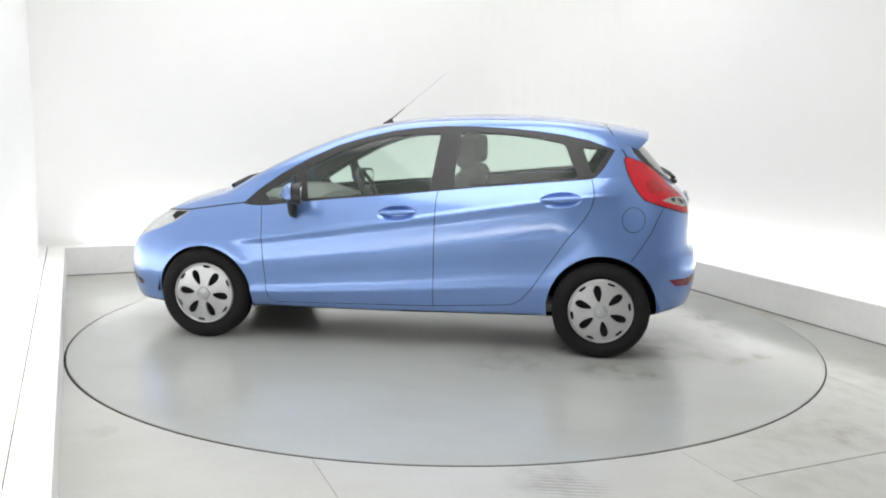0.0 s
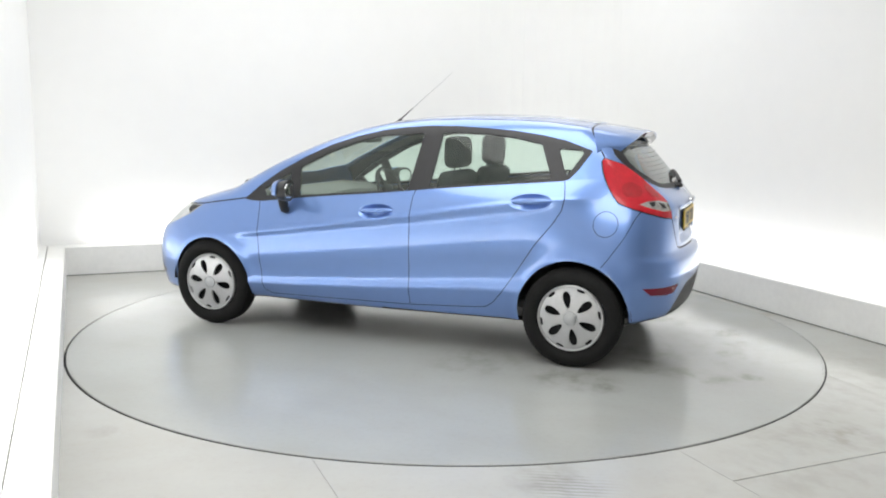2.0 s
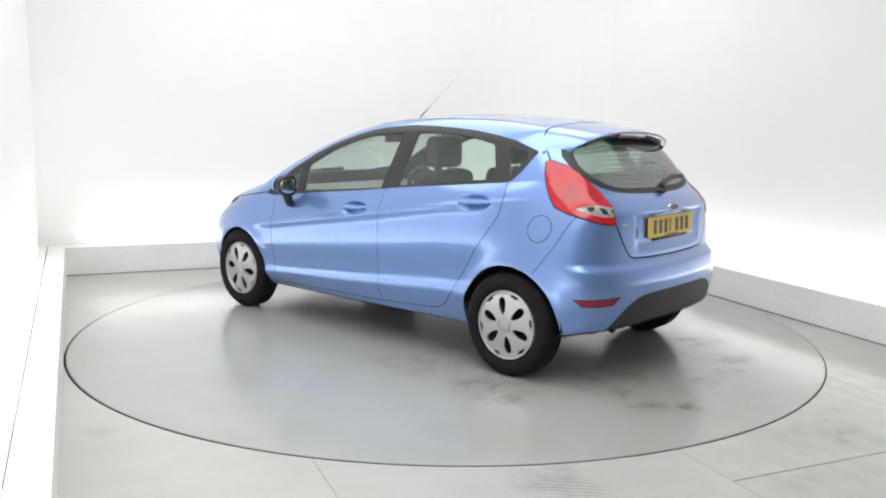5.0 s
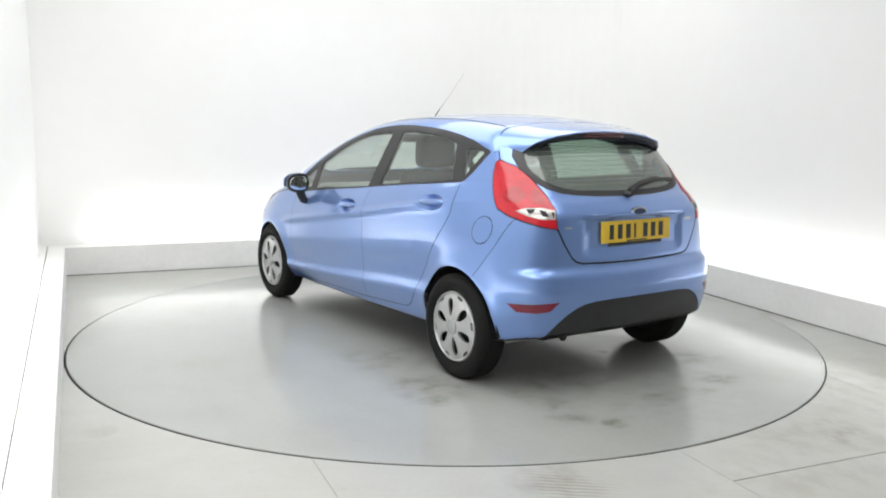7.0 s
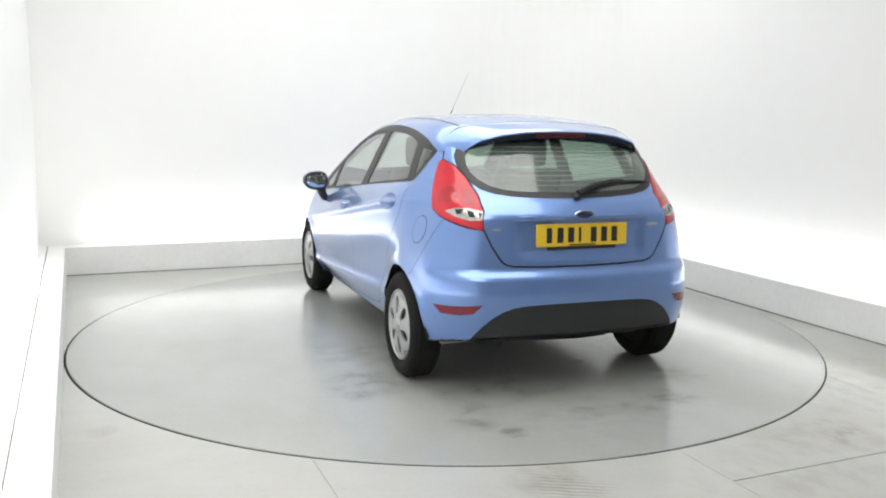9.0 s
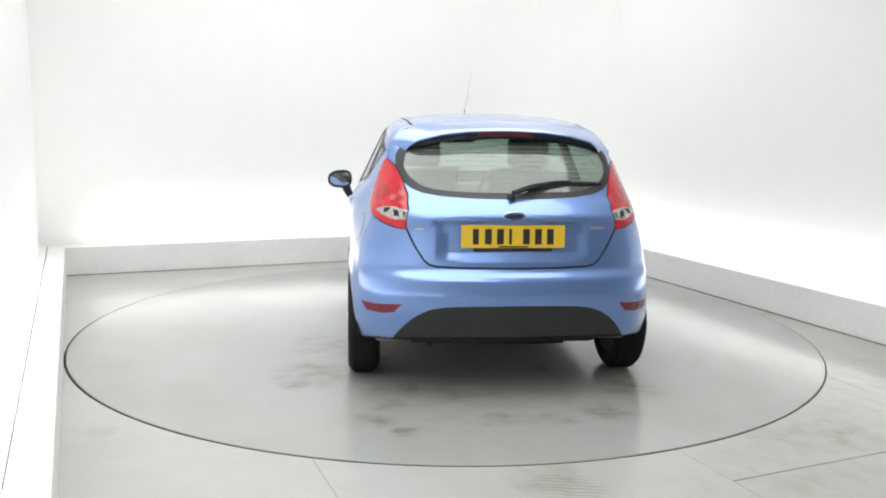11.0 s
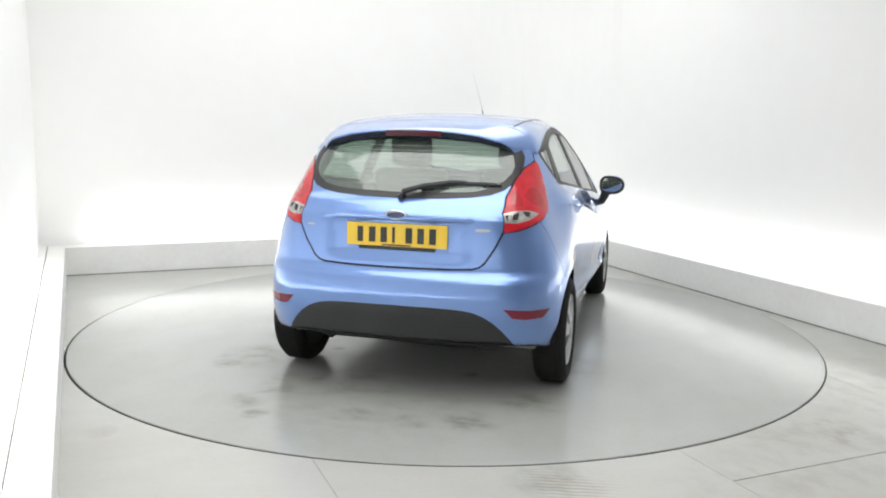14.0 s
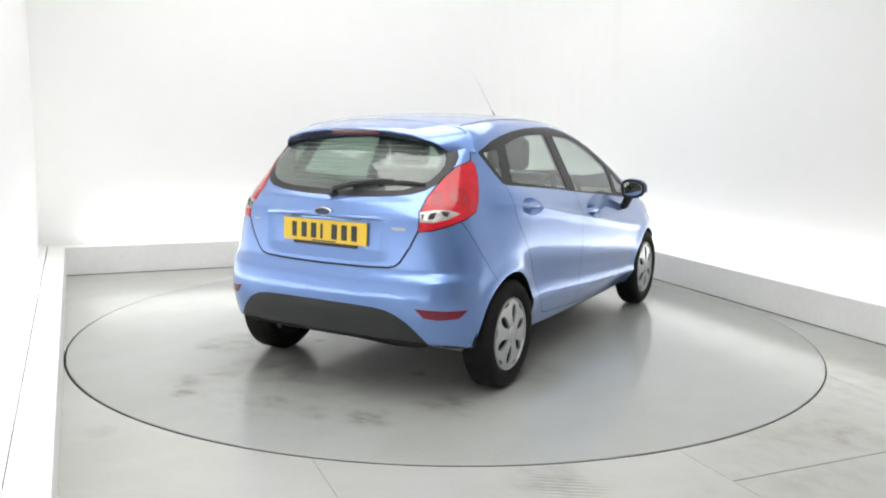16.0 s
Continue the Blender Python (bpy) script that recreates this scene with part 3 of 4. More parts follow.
def cut_skin():
    """The left half of the skin with all outlines cut into its faces, and the class of each face."""
    verts, faces = skin_grid()
    bm = bmesh.new()
    vs = [bm.verts.new(v) for v in verts]
    for f in faces:
        bm.faces.new([vs[k] for k in f])

    # finer faces round the handle cups
    for cx, cz in HANDLES:
        close = [f for f in bm.faces if abs(f.calc_center_median().x - cx) < 0.15 and abs(f.calc_center_median().z - cz) < 0.07 and f.calc_center_median().y > 0.5]
        bmesh.ops.subdivide_edges(bm, edges=list({e for f in close for e in f.edges}), cuts=3, use_grid_fill=True)
        fine = [v for v in bm.verts if abs(v.co.x - cx) < 0.17 and abs(v.co.z - cz) < 0.09 and v.co.y > 0.5]
        spots = np.array([v.co[:] for v in fine])
        for v, q in zip(fine, drop("side", spots[:, 0], spots[:, 2])):
            v.co = q

    def cut(view, line, where, closed=False):
        ua, va = (Vector(k) for k in VIEWS[view])
        lo = (min(p[0] for p in line) - 0.04, min(p[1] for p in line) - 0.04)
        hi = (max(p[0] for p in line) + 0.04, max(p[1] for p in line) + 0.04)
        near = []
        for f in bm.faces:
            c = f.calc_center_median()
            if lo[0] < c.dot(ua) < hi[0] and lo[1] < c.dot(va) < hi[1] and where(c):
                near.append(f)
        for (a1, b1), (a2, b2) in zip(line, line[1:] + (line[:1] if closed else [])):
            geom, s0, s1, t0, t1 = set(), min(a1, a2) - 0.002, max(a1, a2) + 0.002, min(b1, b2) - 0.002, max(b1, b2) + 0.002
            for f in near:
                if not f.is_valid:
                    continue
                aa, bb = [v.co.dot(ua) for v in f.verts], [v.co.dot(va) for v in f.verts]
                if max(aa) > s0 and min(aa) < s1 and max(bb) > t0 and min(bb) < t1:
                    geom.add(f)
            if not geom:
                continue
            before = list(geom)
            edges = {e for f in before for e in f.edges}
            points = {v for f in before for v in f.verts}
            got = bmesh.ops.bisect_plane(bm, geom=before + list(edges) + list(points), dist=5e-5, plane_co=ua * a1 + va * b1, plane_no=(ua * (b2 - b1) - va * (a2 - a1)).normalized())
            fresh = {f for e in got["geom_cut"] if isinstance(e, bmesh.types.BMEdge) for f in e.link_faces}
            near = [f for f in near if f.is_valid] + [f for f in fresh if f not in geom]

    def groove(view, line, where, w):
        cut(view, offset_line(line, w), where)
        cut(view, offset_line(line, -w), where)

    side = lambda c: c.y > 0.42
    back = lambda c: c.x < -1.15
    for poly in (DAYLIGHT, GLASS_FRONT, GLASS_REAR, GLASS_QUARTER, GLASS_CORNER, HEADLAMP):
        cut("side", poly, side, True)
    for cx, cz, r in ARCHES:
        cut("side", [(cx + r * math.cos(a), cz + r * math.sin(a)) for a in (2 * math.pi * k / 44 for k in range(44))], lambda c: c.y > 0.5, True)
    for poly in (REAR_SCREEN, REAR_CLEAR, TAILGATE, DIFFUSER):
        cut("rear", poly, back, True)
    for poly in (TAIL_LAMP, offset_closed(TAIL_LAMP, -0.007), TAIL_CLEAR, REAR_REFLECTOR):
        cut("corner", poly, lambda c: c.x < -1.15 and c.y > 0.3, True)
    cut("top", WINDSCREEN, lambda c: c.z > 0.85 and c.x > 0.1, True)
    for line in (DOOR_FRONT_SEAM, DOOR_MIDDLE_SEAM):
        groove("side", line, side, 0.0024)
    groove("side", BUMPER_SEAM, side, 0.002)
    groove("side", BONNET_SEAM, side, 0.004)
    groove("side", HATCH_SEAM, lambda c: c.z > 1.15, 0.0035)
    groove("rear", TAILGATE[:7], back, 0.005)
    groove("top", ROOF_DITCH, lambda c: c.z > 1.15, 0.007)
    cut("side", [(1.54, 0.05), (1.54, 0.62), (1.70, 0.66)], side)
    return bm


def offset_closed(poly, w):
    n = len(poly)
    out = []
    for i, p in enumerate(poly):
        d = (Vector(poly[(i + 1) % n]) - Vector(poly[i - 1])).normalized()
        out.append((p[0] - d.y * w, p[1] + d.x * w))
    return out


ROOF_DITCH = [(-1.235, 0.475), (-0.9, 0.495), (-0.4, 0.495), (0.1, 0.485), (0.3, 0.478)]


def classify(c):
    x, y, z = c[:, 0], c[:, 1], c[:, 2]
    s = (x + y) * R2
    side, back = y > 0.42, x < -1.15
    out = np.full(len(c), "quarter_panel", dtype=object)
    seam_x = np.interp(z, [p[1] for p in BUMPER_SEAM[::-1]], [p[0] for p in BUMPER_SEAM[::-1]])
    door_low = in_polygon(x, z, DOOR_FRONT_SEAM + [(-1.163, 1.2), (0.872, 1.2)])
    out[(z < 0.32) & (x > -0.97) & (x < 0.96)] = "sill"
    out[(x > 0.84) & (z >= 0.15) & ~(z < 0.02)] = "front_wing"
    out[door_low & (x > -0.235)] = "front_door"
    out[door_low & (x <= -0.235)] = "rear_door"
    out[(z > np.interp(x, [-1.3, -1.16, 0.99, 1.05], [1.09, 1.068, 0.866, 2.0])) & ((x > -1.36) | (z > 1.19)) & ~door_low] = "roof"
    out[(x > 0.96) & (z > np.interp(x, [p[0] for p in BONNET_SEAM] + [1.9], [p[1] for p in BONNET_SEAM] + [0.62]))] = "bonnet"
    out[(x > 1.54) & (z < np.interp(x, [1.54, 1.70, 1.9], [0.62, 0.66, 0.64]))] = "front_bumper"
    out[(x < seam_x) & (z < 0.915) & (x < -1.38)] = "rear_bumper"
    out[in_polygon(y, z, TAILGATE) & (x < -1.2) & ((z < 1.20) | (x < np.interp(z, [p[1] for p in HATCH_SEAM[::-1]], [p[0] for p in HATCH_SEAM[::-1]])))] = "tailgate"
    out[in_polygon(y, z, DIFFUSER) & (x < -1.5)] = "lower_bumper_panel"
    out[in_polygon(s, z, REAR_REFLECTOR) & back] = "rear_reflector"
    out[in_polygon(x, z, HEADLAMP) & side] = "headlamp"
    out[in_polygon(x, y, WINDSCREEN) & (z > 0.85)] = "windscreen"
    daylight = in_polygon(x, z, DAYLIGHT) & side
    out[daylight] = "window_frame"
    for poly, name in ((GLASS_FRONT, "front_pane"), (GLASS_REAR, "rear_pane"), (GLASS_QUARTER, "quarter_pane"), (GLASS_CORNER, "corner_pane")):
        out[daylight & in_polygon(x, z, poly)] = name
    hatch = in_polygon(y, z, REAR_SCREEN) & (x < -1.35)
    out[hatch] = "screen_border"
    out[hatch & in_polygon(y, z, REAR_CLEAR)] = "rear_screen"
    groove = near_line(x, z, DOOR_FRONT_SEAM, 0.0028) | near_line(x, z, DOOR_MIDDLE_SEAM, 0.0028) | near_line(x, z, BONNET_SEAM, 0.0044) | (near_line(x, z, BUMPER_SEAM, 0.0023) & (y > 0.6))
    groove = groove & side & ~daylight
    groove |= near_line(x, z, HATCH_SEAM, 0.0039) & (z > 1.19) | near_line(y, z, TAILGATE[:7], 0.0055) & back | near_line(x, y, ROOF_DITCH, 0.0074) & (z > 1.15) & ~daylight
    out[groove] = "shut_line"
    rim = in_polygon(s, z, offset_closed(TAIL_LAMP, -0.007)) | in_polygon(s, z, TAIL_LAMP)
    out[rim & back & (y > 0.3)] = "shut_line"
    lamp = in_polygon(s, z, TAIL_LAMP) & back & (y > 0.3)
    out[lamp] = "tail_lens"
    out[lamp & in_polygon(s, z, TAIL_CLEAR)] = "tail_clear"
    for cx, cz, r in ARCHES:
        out[(np.hypot(x - cx, z - cz) < r) & (y > 0.5)] = "hole"
    out[z < bottom_line(x) + 0.012] = "underbody"
    return out


def skin_part(name, verts, faces, mat, parent, label="", mirror=(1,), inset=0.0, solid=0.0):
    """One panel of the skin as a mesh, with the skin's own normals. mirror: (1,) left, (-1,) right, (1, -1) both halves. solid: the depth of its back."""
    vv, ff, nn = [], [], []
    base_n = body_normal(verts)
    for sgn in mirror:
        k0, p, n = len(vv), verts.copy(), base_n.copy()
        p -= n * inset
        p[:, 1] *= sgn
        n[:, 1] *= sgn
        vv += [tuple(q) for q in p]
        nn += [tuple(q) for q in n]
        ff += [[k0 + k for k in (f if sgn > 0 else f[::-1])] for f in faces]
    if solid:
        n0, count = len(vv), {}
        for f in ff:
            for a, b in zip(f, f[1:] + f[:1]):
                count[(a, b)] = count.get((a, b), 0) + 1
        rim = [(a, b) for a, b in count if (b, a) not in count]
        vv += [tuple(np.array(p) - solid * np.array(n)) for p, n in zip(vv, nn)]
        nn += [tuple(-np.array(n)) for n in nn]
        ff = ff + [[n0 + k for k in f[::-1]] for f in ff] + [[b, a, n0 + a, n0 + b] for a, b in rim]
    me = bpy.data.meshes.new(name)
    me.from_pydata(vv, [], ff)
    me.polygons.foreach_set("use_smooth", [True] * len(ff))
    me.normals_split_custom_set_from_vertices(nn)
    me.materials.append(mat)
    me.update()
    ob = new(name, me)
    ob.parent = parent
    return tagged(ob, label=label)


def drop(view, a, b, side=1):
    """The point of the skin seen in that view at (a, b)."""
    ua, va = (np.array(k, float) for k in VIEWS[view])
    away = {"side": (0, 1, 0), "rear": (-1, 0, 0), "corner": (-R2, R2, 0), "top": (0, 0, 1)}[view]
    away = np.array(away, float)
    base = np.outer(a, ua) + np.outer(b, va)
    lo, hi = np.full(len(base), 0.0), np.full(len(base), 2.6)
    if view == "corner":
        lo[:] = 0.6
    for _ in range(30):
        mid = (lo + hi) / 2
        p = base + away * mid[:, None]
        inside = body(p[:, 0], p[:, 1], p[:, 2]) < 0
        lo, hi = np.where(inside, mid, lo), np.where(inside, hi, mid)
    return base + away * lo[:, None]


def plate_patch(view, poly, out=0.002, depth=0.004, m=None):
    """A thin piece lying on the skin, with that outline in that view: a fan of rings, so that it follows the curve."""
    a, b = np.array([p[0] for p in poly]), np.array([p[1] for p in poly])
    ca, cb = a.mean(), b.mean()
    bm = bmesh.new()
    rows = []
    for k in (0.08, 0.4, 0.75, 1.0):
        p = drop(view, ca + (a - ca) * k, cb + (b - cb) * k)
        p = p + body_normal(p) * out
        rows.append([bm.verts.new(q) for q in p])
    p = drop(view, a, b)
    p = p + body_normal(p) * (out - depth)
    rows.append([bm.verts.new(q) for q in p])
    n = len(poly)
    bm.faces.new(rows[0])
    for r1, r2 in zip(rows, rows[1:]):
        for i in range(n):
            bm.faces.new((r1[i], r1[(i + 1) % n], r2[(i + 1) % n], r2[i]))
    bmesh.ops.recalc_face_normals(bm, faces=bm.faces[:])
    if m:
        bm.transform(m)
    return bm


MIRRORED = Matrix.Diagonal((1, -1, 1, 1))


def mirrored(bm):
    bm.transform(MIRRORED)
    bmesh.ops.reverse_faces(bm, faces=bm.faces[:])
    return bm


def ellipse(ca, cb, ra, rb, n=28, tilt=0.0):
    return [(ca + ra * math.cos(t) * math.cos(tilt) - rb * math.sin(t) * math.sin(tilt), cb + ra * math.cos(t) * math.sin(tilt) + rb * math.sin(t) * math.cos(tilt)) for t in (2 * math.pi * k / n for k in range(n))]


# ---------------------------------------------------------------- the car
def build_shell(car):
    bm = cut_skin()
    bm.verts.index_update()
    verts = np.array([v.co[:] for v in bm.verts])
    mid = np.abs(verts[:, 1]) < 1e-6
    verts[mid, 1] = 0.0
    faces = [[v.index for v in f.verts] for f in bm.faces]
    centres = np.array([np.mean(verts[f], axis=0) for f in faces])
    kinds = classify(centres)
    bm.free()

    # crumbs of the quarter panel that a seam cuts off belong to the gaps
    owner = list(range(len(verts)))

    def root(k):
        while owner[k] != k:
            owner[k] = owner[owner[k]]
            k = owner[k]
        return k
    for f, k in zip(faces, kinds):
        if k == "quarter_panel":
            for q in f[1:]:
                owner[root(q)] = root(f[0])
    sizes = {}
    for f, k in zip(faces, kinds):
        if k == "quarter_panel":
            sizes[root(f[0])] = sizes.get(root(f[0]), 0) + 1
    for i, f in enumerate(faces):
        if kinds[i] == "quarter_panel" and sizes[root(f[0])] < max(sizes.values()):
            kinds[i] = "shut_line"

    def piece(*names):
        pick = [f for f, k in zip(faces, kinds) if k in names]
        used = sorted({k for f in pick for k in f})
        index = {k: i for i, k in enumerate(used)}
        return verts[used], [[index[k] for k in f] for f in pick]

    whole, halves = (1, -1), ((1,), (-1,))
    skin_part("roof", *piece("roof"), PAINT, car, "blue metallic roof and pillars", whole, 0, 0.012)
    skin_part("bonnet", *piece("bonnet"), PAINT, car, "blue metallic bonnet", whole, 0, 0.008)
    skin_part("windscreen", *piece("windscreen"), SCREEN_GLASS, car, "clear windscreen", whole)
    skin_part("front_bumper", *piece("front_bumper"), PAINT, car, "", whole, 0, 0.006)
    bumper = skin_part("rear_bumper", *piece("rear_bumper"), PAINT, car, "blue rear bumper", whole, 0, 0.006)
    skin_part("lower_panel", *piece("lower_bumper_panel"), BUMPER_BLACK, bumper, "black unpainted plastic lower panel", whole, 0.004, 0.006)
    gate = skin_part("tailgate", *piece("tailgate"), PAINT, car, "blue tailgate", whole, 0, 0.008)
    skin_part("screen_border", *piece("screen_border"), BLACK, gate, "black border of the rear screen", whole, -0.001)
    skin_part("rear_screen", *piece("rear_screen"), REAR_GLASS, gate, "tinted heated rear screen", whole, -0.001)
    skin_part("panel_gap", *piece("shut_line"), GAP, car, "dark gaps between panels", whole, 0.001)
    skin_part("underbody", *piece("underbody"), DARK_STEEL, car, "dark underbody", whole)
    doors = {}
    for mirror in halves:
        skin_part("front_wing", *piece("front_wing"), PAINT, car, "", mirror, 0, 0.006)
        skin_part("quarter_panel", *piece("quarter_panel"), PAINT, car, "", mirror, 0, 0.006)
        skin_part("sill", *piece("sill"), PAINT, car, "", mirror, 0, 0.006)
        front = skin_part("front_door", *piece("front_door"), PAINT, car, "blue front door", mirror, 0, 0.008)
        rear = skin_part("rear_door", *piece("rear_door"), PAINT, car, "blue rear door", mirror, 0, 0.008)
        doors[mirror[0]] = (front, rear)
        skin_part("window_frame", *piece("window_frame"), BLACK, car, "black window frames and door pillars", mirror, 0.002, 0.022)
        skin_part("window_pane", *piece("front_pane"), GLASS, front, "greenish glass pane", mirror, 0.006)
        skin_part("window_pane", *piece("rear_pane"), GLASS, rear, "greenish glass pane", mirror, 0.006)
        skin_part("quarter_window", *piece("quarter_pane"), GLASS, car, "small fixed pane", mirror, 0.004)
        skin_part("corner_window", *piece("corner_pane"), GLASS, front, "", mirror, 0.004)
        lamp = skin_part("tail_lamp", *piece("tail_lens"), RED_LENS, car, "red tail lamp", mirror, -0.005, 0.012)
        skin_part("reversing_lens", *piece("tail_clear"), CLEAR_LENS, lamp, "clear reversing lens", mirror, -0.004, 0.01)
        for poly in ([(-0.70, 0.957), (-0.745, 0.962), (-0.735, 0.942), (-0.715, 0.936)], [(-0.765, 0.957), (-0.80, 0.95), (-0.815, 0.925), (-0.785, 0.926)], [(-0.825, 0.949), (-0.842, 0.944), (-0.838, 0.918)]):
            bm_bulb = plate_patch("corner", poly, 0.006, 0.003)
            part("lens_rib", bm_bulb if mirror[0] > 0 else mirrored(bm_bulb), DARK_STEEL, lamp, "dark rib behind the clear lens")
        for poly in ([(-0.575, 0.985), (-0.66, 0.985), (-0.70, 1.03), (-0.64, 1.075), (-0.575, 1.05)], [(-0.715, 0.985), (-0.80, 0.985), (-0.765, 1.035), (-0.72, 1.07)]):
            bm_red = plate_patch("corner", rounded(poly, 2), 0.0058, 0.003)
            part("lamp_chamber", bm_red if mirror[0] > 0 else mirrored(bm_red), DEEP_RED, lamp, "deeper red chamber of the lamp")
        skin_part("rear_reflector", *piece("rear_reflector"), REFLECTOR_RED, bumper, "red reflector", mirror, -0.002, 0.006)
        skin_part("headlamp", *piece("headlamp"), HEAD_LENS, car, "clear headlamp", mirror, -0.002, 0.01)
    # lining of the cabin
    lining_v, lining_f = piece("roof", "front_door", "rear_door", "quarter_panel", "tailgate", "rear_bumper", "sill")
    keep = [f for f in lining_f if lining_v[f, 2].mean() > 0.40 and lining_v[f, 0].mean() < 1.05]
    hi = [f for f in keep if lining_v[f, 2].mean() > 1.18]
    lo = [f for f in keep if lining_v[f, 2].mean() <= 1.18]
    for name, pick, mat in (("headlining", hi, HEADLINER), ("inner_trim", lo, TRIM)):
        used = sorted({k for f in pick for k in f})
        index = {k: i for i, k in enumerate(used)}
        skin_part(name, lining_v[used], [[index[k] for k in f][::-1] for f in pick], mat, car, "", whole, 0.035)
    return doors, gate, bumper


def handle_grip(cx, cz):
    """A pull handle bridging the cup in the door."""
    rings = []
    for k in range(13):
        t = -1 + 2 * k / 12
        x = cx + 0.118 * t
        z = cz - 0.06 * 0.118 * t + 0.004
        y0 = float(drop("side", np.array([cx + 0.16]), np.array([cz]))[0, 1])
        bulge = 0.014 * (1 - t * t) ** 0.5 + 0.002
        half = 0.004 + 0.011 * (1 - t ** 4)
        rings.append([(x, y0 - 0.012 + bulge + 0.010 * math.sin(a), z + half * math.cos(a)) for a in (2 * math.pi * j / 10 for j in range(10))])
    return loft(rings)


def wing_mirror(parent, sgn):
    """A door mirror: painted cap, black housing and foot, and the glass facing back."""
    holder = None
    cx, cy, cz = 0.605, 0.885, 0.945

    def shell(x0, x1, scale, low):
        rings = []
        for i in range(10):
            t = i / 9
            x = x0 + (x1 - x0) * t
            r = scale * math.sqrt(max(1e-4, 1 - (1 - t * 0.97) ** 2.4))
            ring = []
            for j in range(28):
                a = 2 * math.pi * j / 28
                ca, sa = math.cos(a), math.sin(a)
                py = 0.090 * r * math.copysign(abs(ca) ** 0.75, ca)
                pz = 0.066 * r * math.copysign(abs(sa) ** 0.78, sa) * (1 - 0.14 * ca)
                ring.append((x - 0.02 * ca, cy + py, cz + max(pz, low)))
            rings.append(ring)
        return loft(rings)
    rim = [(0.073 * math.copysign(abs(math.cos(a)) ** 0.75, math.cos(a)), 0.048 * math.copysign(abs(math.sin(a)) ** 0.78, math.sin(a)) * (1 - 0.14 * math.cos(a))) for a in (2 * math.pi * j / 28 for j in range(28))]
    face = loft([[(cx - 0.037 - d - 0.22 * y, cy + y * k, cz + z * k) for y, z in rim] for d, k in ((-0.004, 1.0), (0.0, 1.0), (0.002, 0.97))])
    parts = [("mirror", shell(cx + 0.085, cx - 0.036, 1.0, -1), BLACK, "black door mirror housing"),
             ("mirror_cap", shell(cx + 0.0875, cx + 0.024, 1.012, -0.026), PAINT, "blue mirror cap"),
             ("mirror_glass", face, MIRROR_GLASS, "silvered mirror glass"),
             ("mirror_foot", tube([(cx + 0.035, cy - 0.035, cz - 0.03), (cx + 0.04, cy - 0.055, cz - 0.085), (cx + 0.045, cy - 0.075, cz - 0.125), (cx + 0.045, cy - 0.10, cz - 0.135)], [0.036, 0.032, 0.028, 0.024], 12), BLACK, "black mirror foot")]
    for name, bm, mat, label in parts:
        if sgn < 0:
            mirrored(bm)
        ob = part(name, bm, mat, holder or parent, label)
        holder = holder or ob


def hubcap_mesh():
    """A pressed silver cover with six drop-shaped slots and six small slots at its rim."""
    def drop_shape(a0):
        out = []
        for k in range(18):
            t = 2 * math.pi * k / 18
            r = 0.109 + 0.050 * math.cos(t)
            w = 0.0225 * math.sin(t) * (1.0 + 0.35 * math.cos(t))
            out.append((r * math.cos(a0) - w * math.sin(a0), r * math.sin(a0) + w * math.cos(a0)))
        return out

    def rim_slot(a0):
        return [(r * math.cos(a0 + d), r * math.sin(a0 + d)) for r, d in ((0.164, -0.11), (0.172, -0.15), (0.180, -0.10), (0.180, 0.10), (0.172, 0.15), (0.164, 0.11))]

    bm = bmesh.new()
    loops = [[(0.19 * math.cos(2 * math.pi * k / 96), 0.19 * math.sin(2 * math.pi * k / 96)) for k in range(96)]]
    loops += [drop_shape(0.12 + math.pi / 3 * k) for k in range(6)] + [rim_slot(0.12 + math.pi / 6 + math.pi / 3 * k) for k in range(6)]
    edges = []
    for loop in loops:
        vs = [bm.verts.new((x, 0, z)) for x, z in loop]
        edges += [bm.edges.new((a, b)) for a, b in zip(vs, vs[1:] + vs[:1])]
    bmesh.ops.triangle_fill(bm, edges=edges, use_beauty=True)
    for f in list(bm.faces):
        if f.normal.y < 0:
            f.normal_flip()
    for r in (0.05, 0.075, 0.10, 0.145, 0.16):
        for k in range(12):
            a = 2 * math.pi * k / 12
            bmesh.ops.bisect_plane(bm, geom=bm.verts[:] + bm.edges[:] + bm.faces[:], dist=1e-5, plane_co=(r * math.cos(a), 0, r * math.sin(a)), plane_no=(math.cos(a), 0, math.sin(a))) if r in (0.05, 0.16) else None
    got = bmesh.ops.extrude_face_region(bm, geom=bm.faces[:])
    for v in [g for g in got["geom"] if isinstance(g, bmesh.types.BMVert)]:
        v.co.y -= 0.012
    for v in bm.verts:
        r = math.hypot(v.co.x, v.co.z)
        v.co.y += 0.016 * math.cos(min(r / 0.19, 1) * 1.5) - (0.006 if r > 0.186 else 0)
    bmesh.ops.recalc_face_normals(bm, faces=bm.faces[:])
    return bm


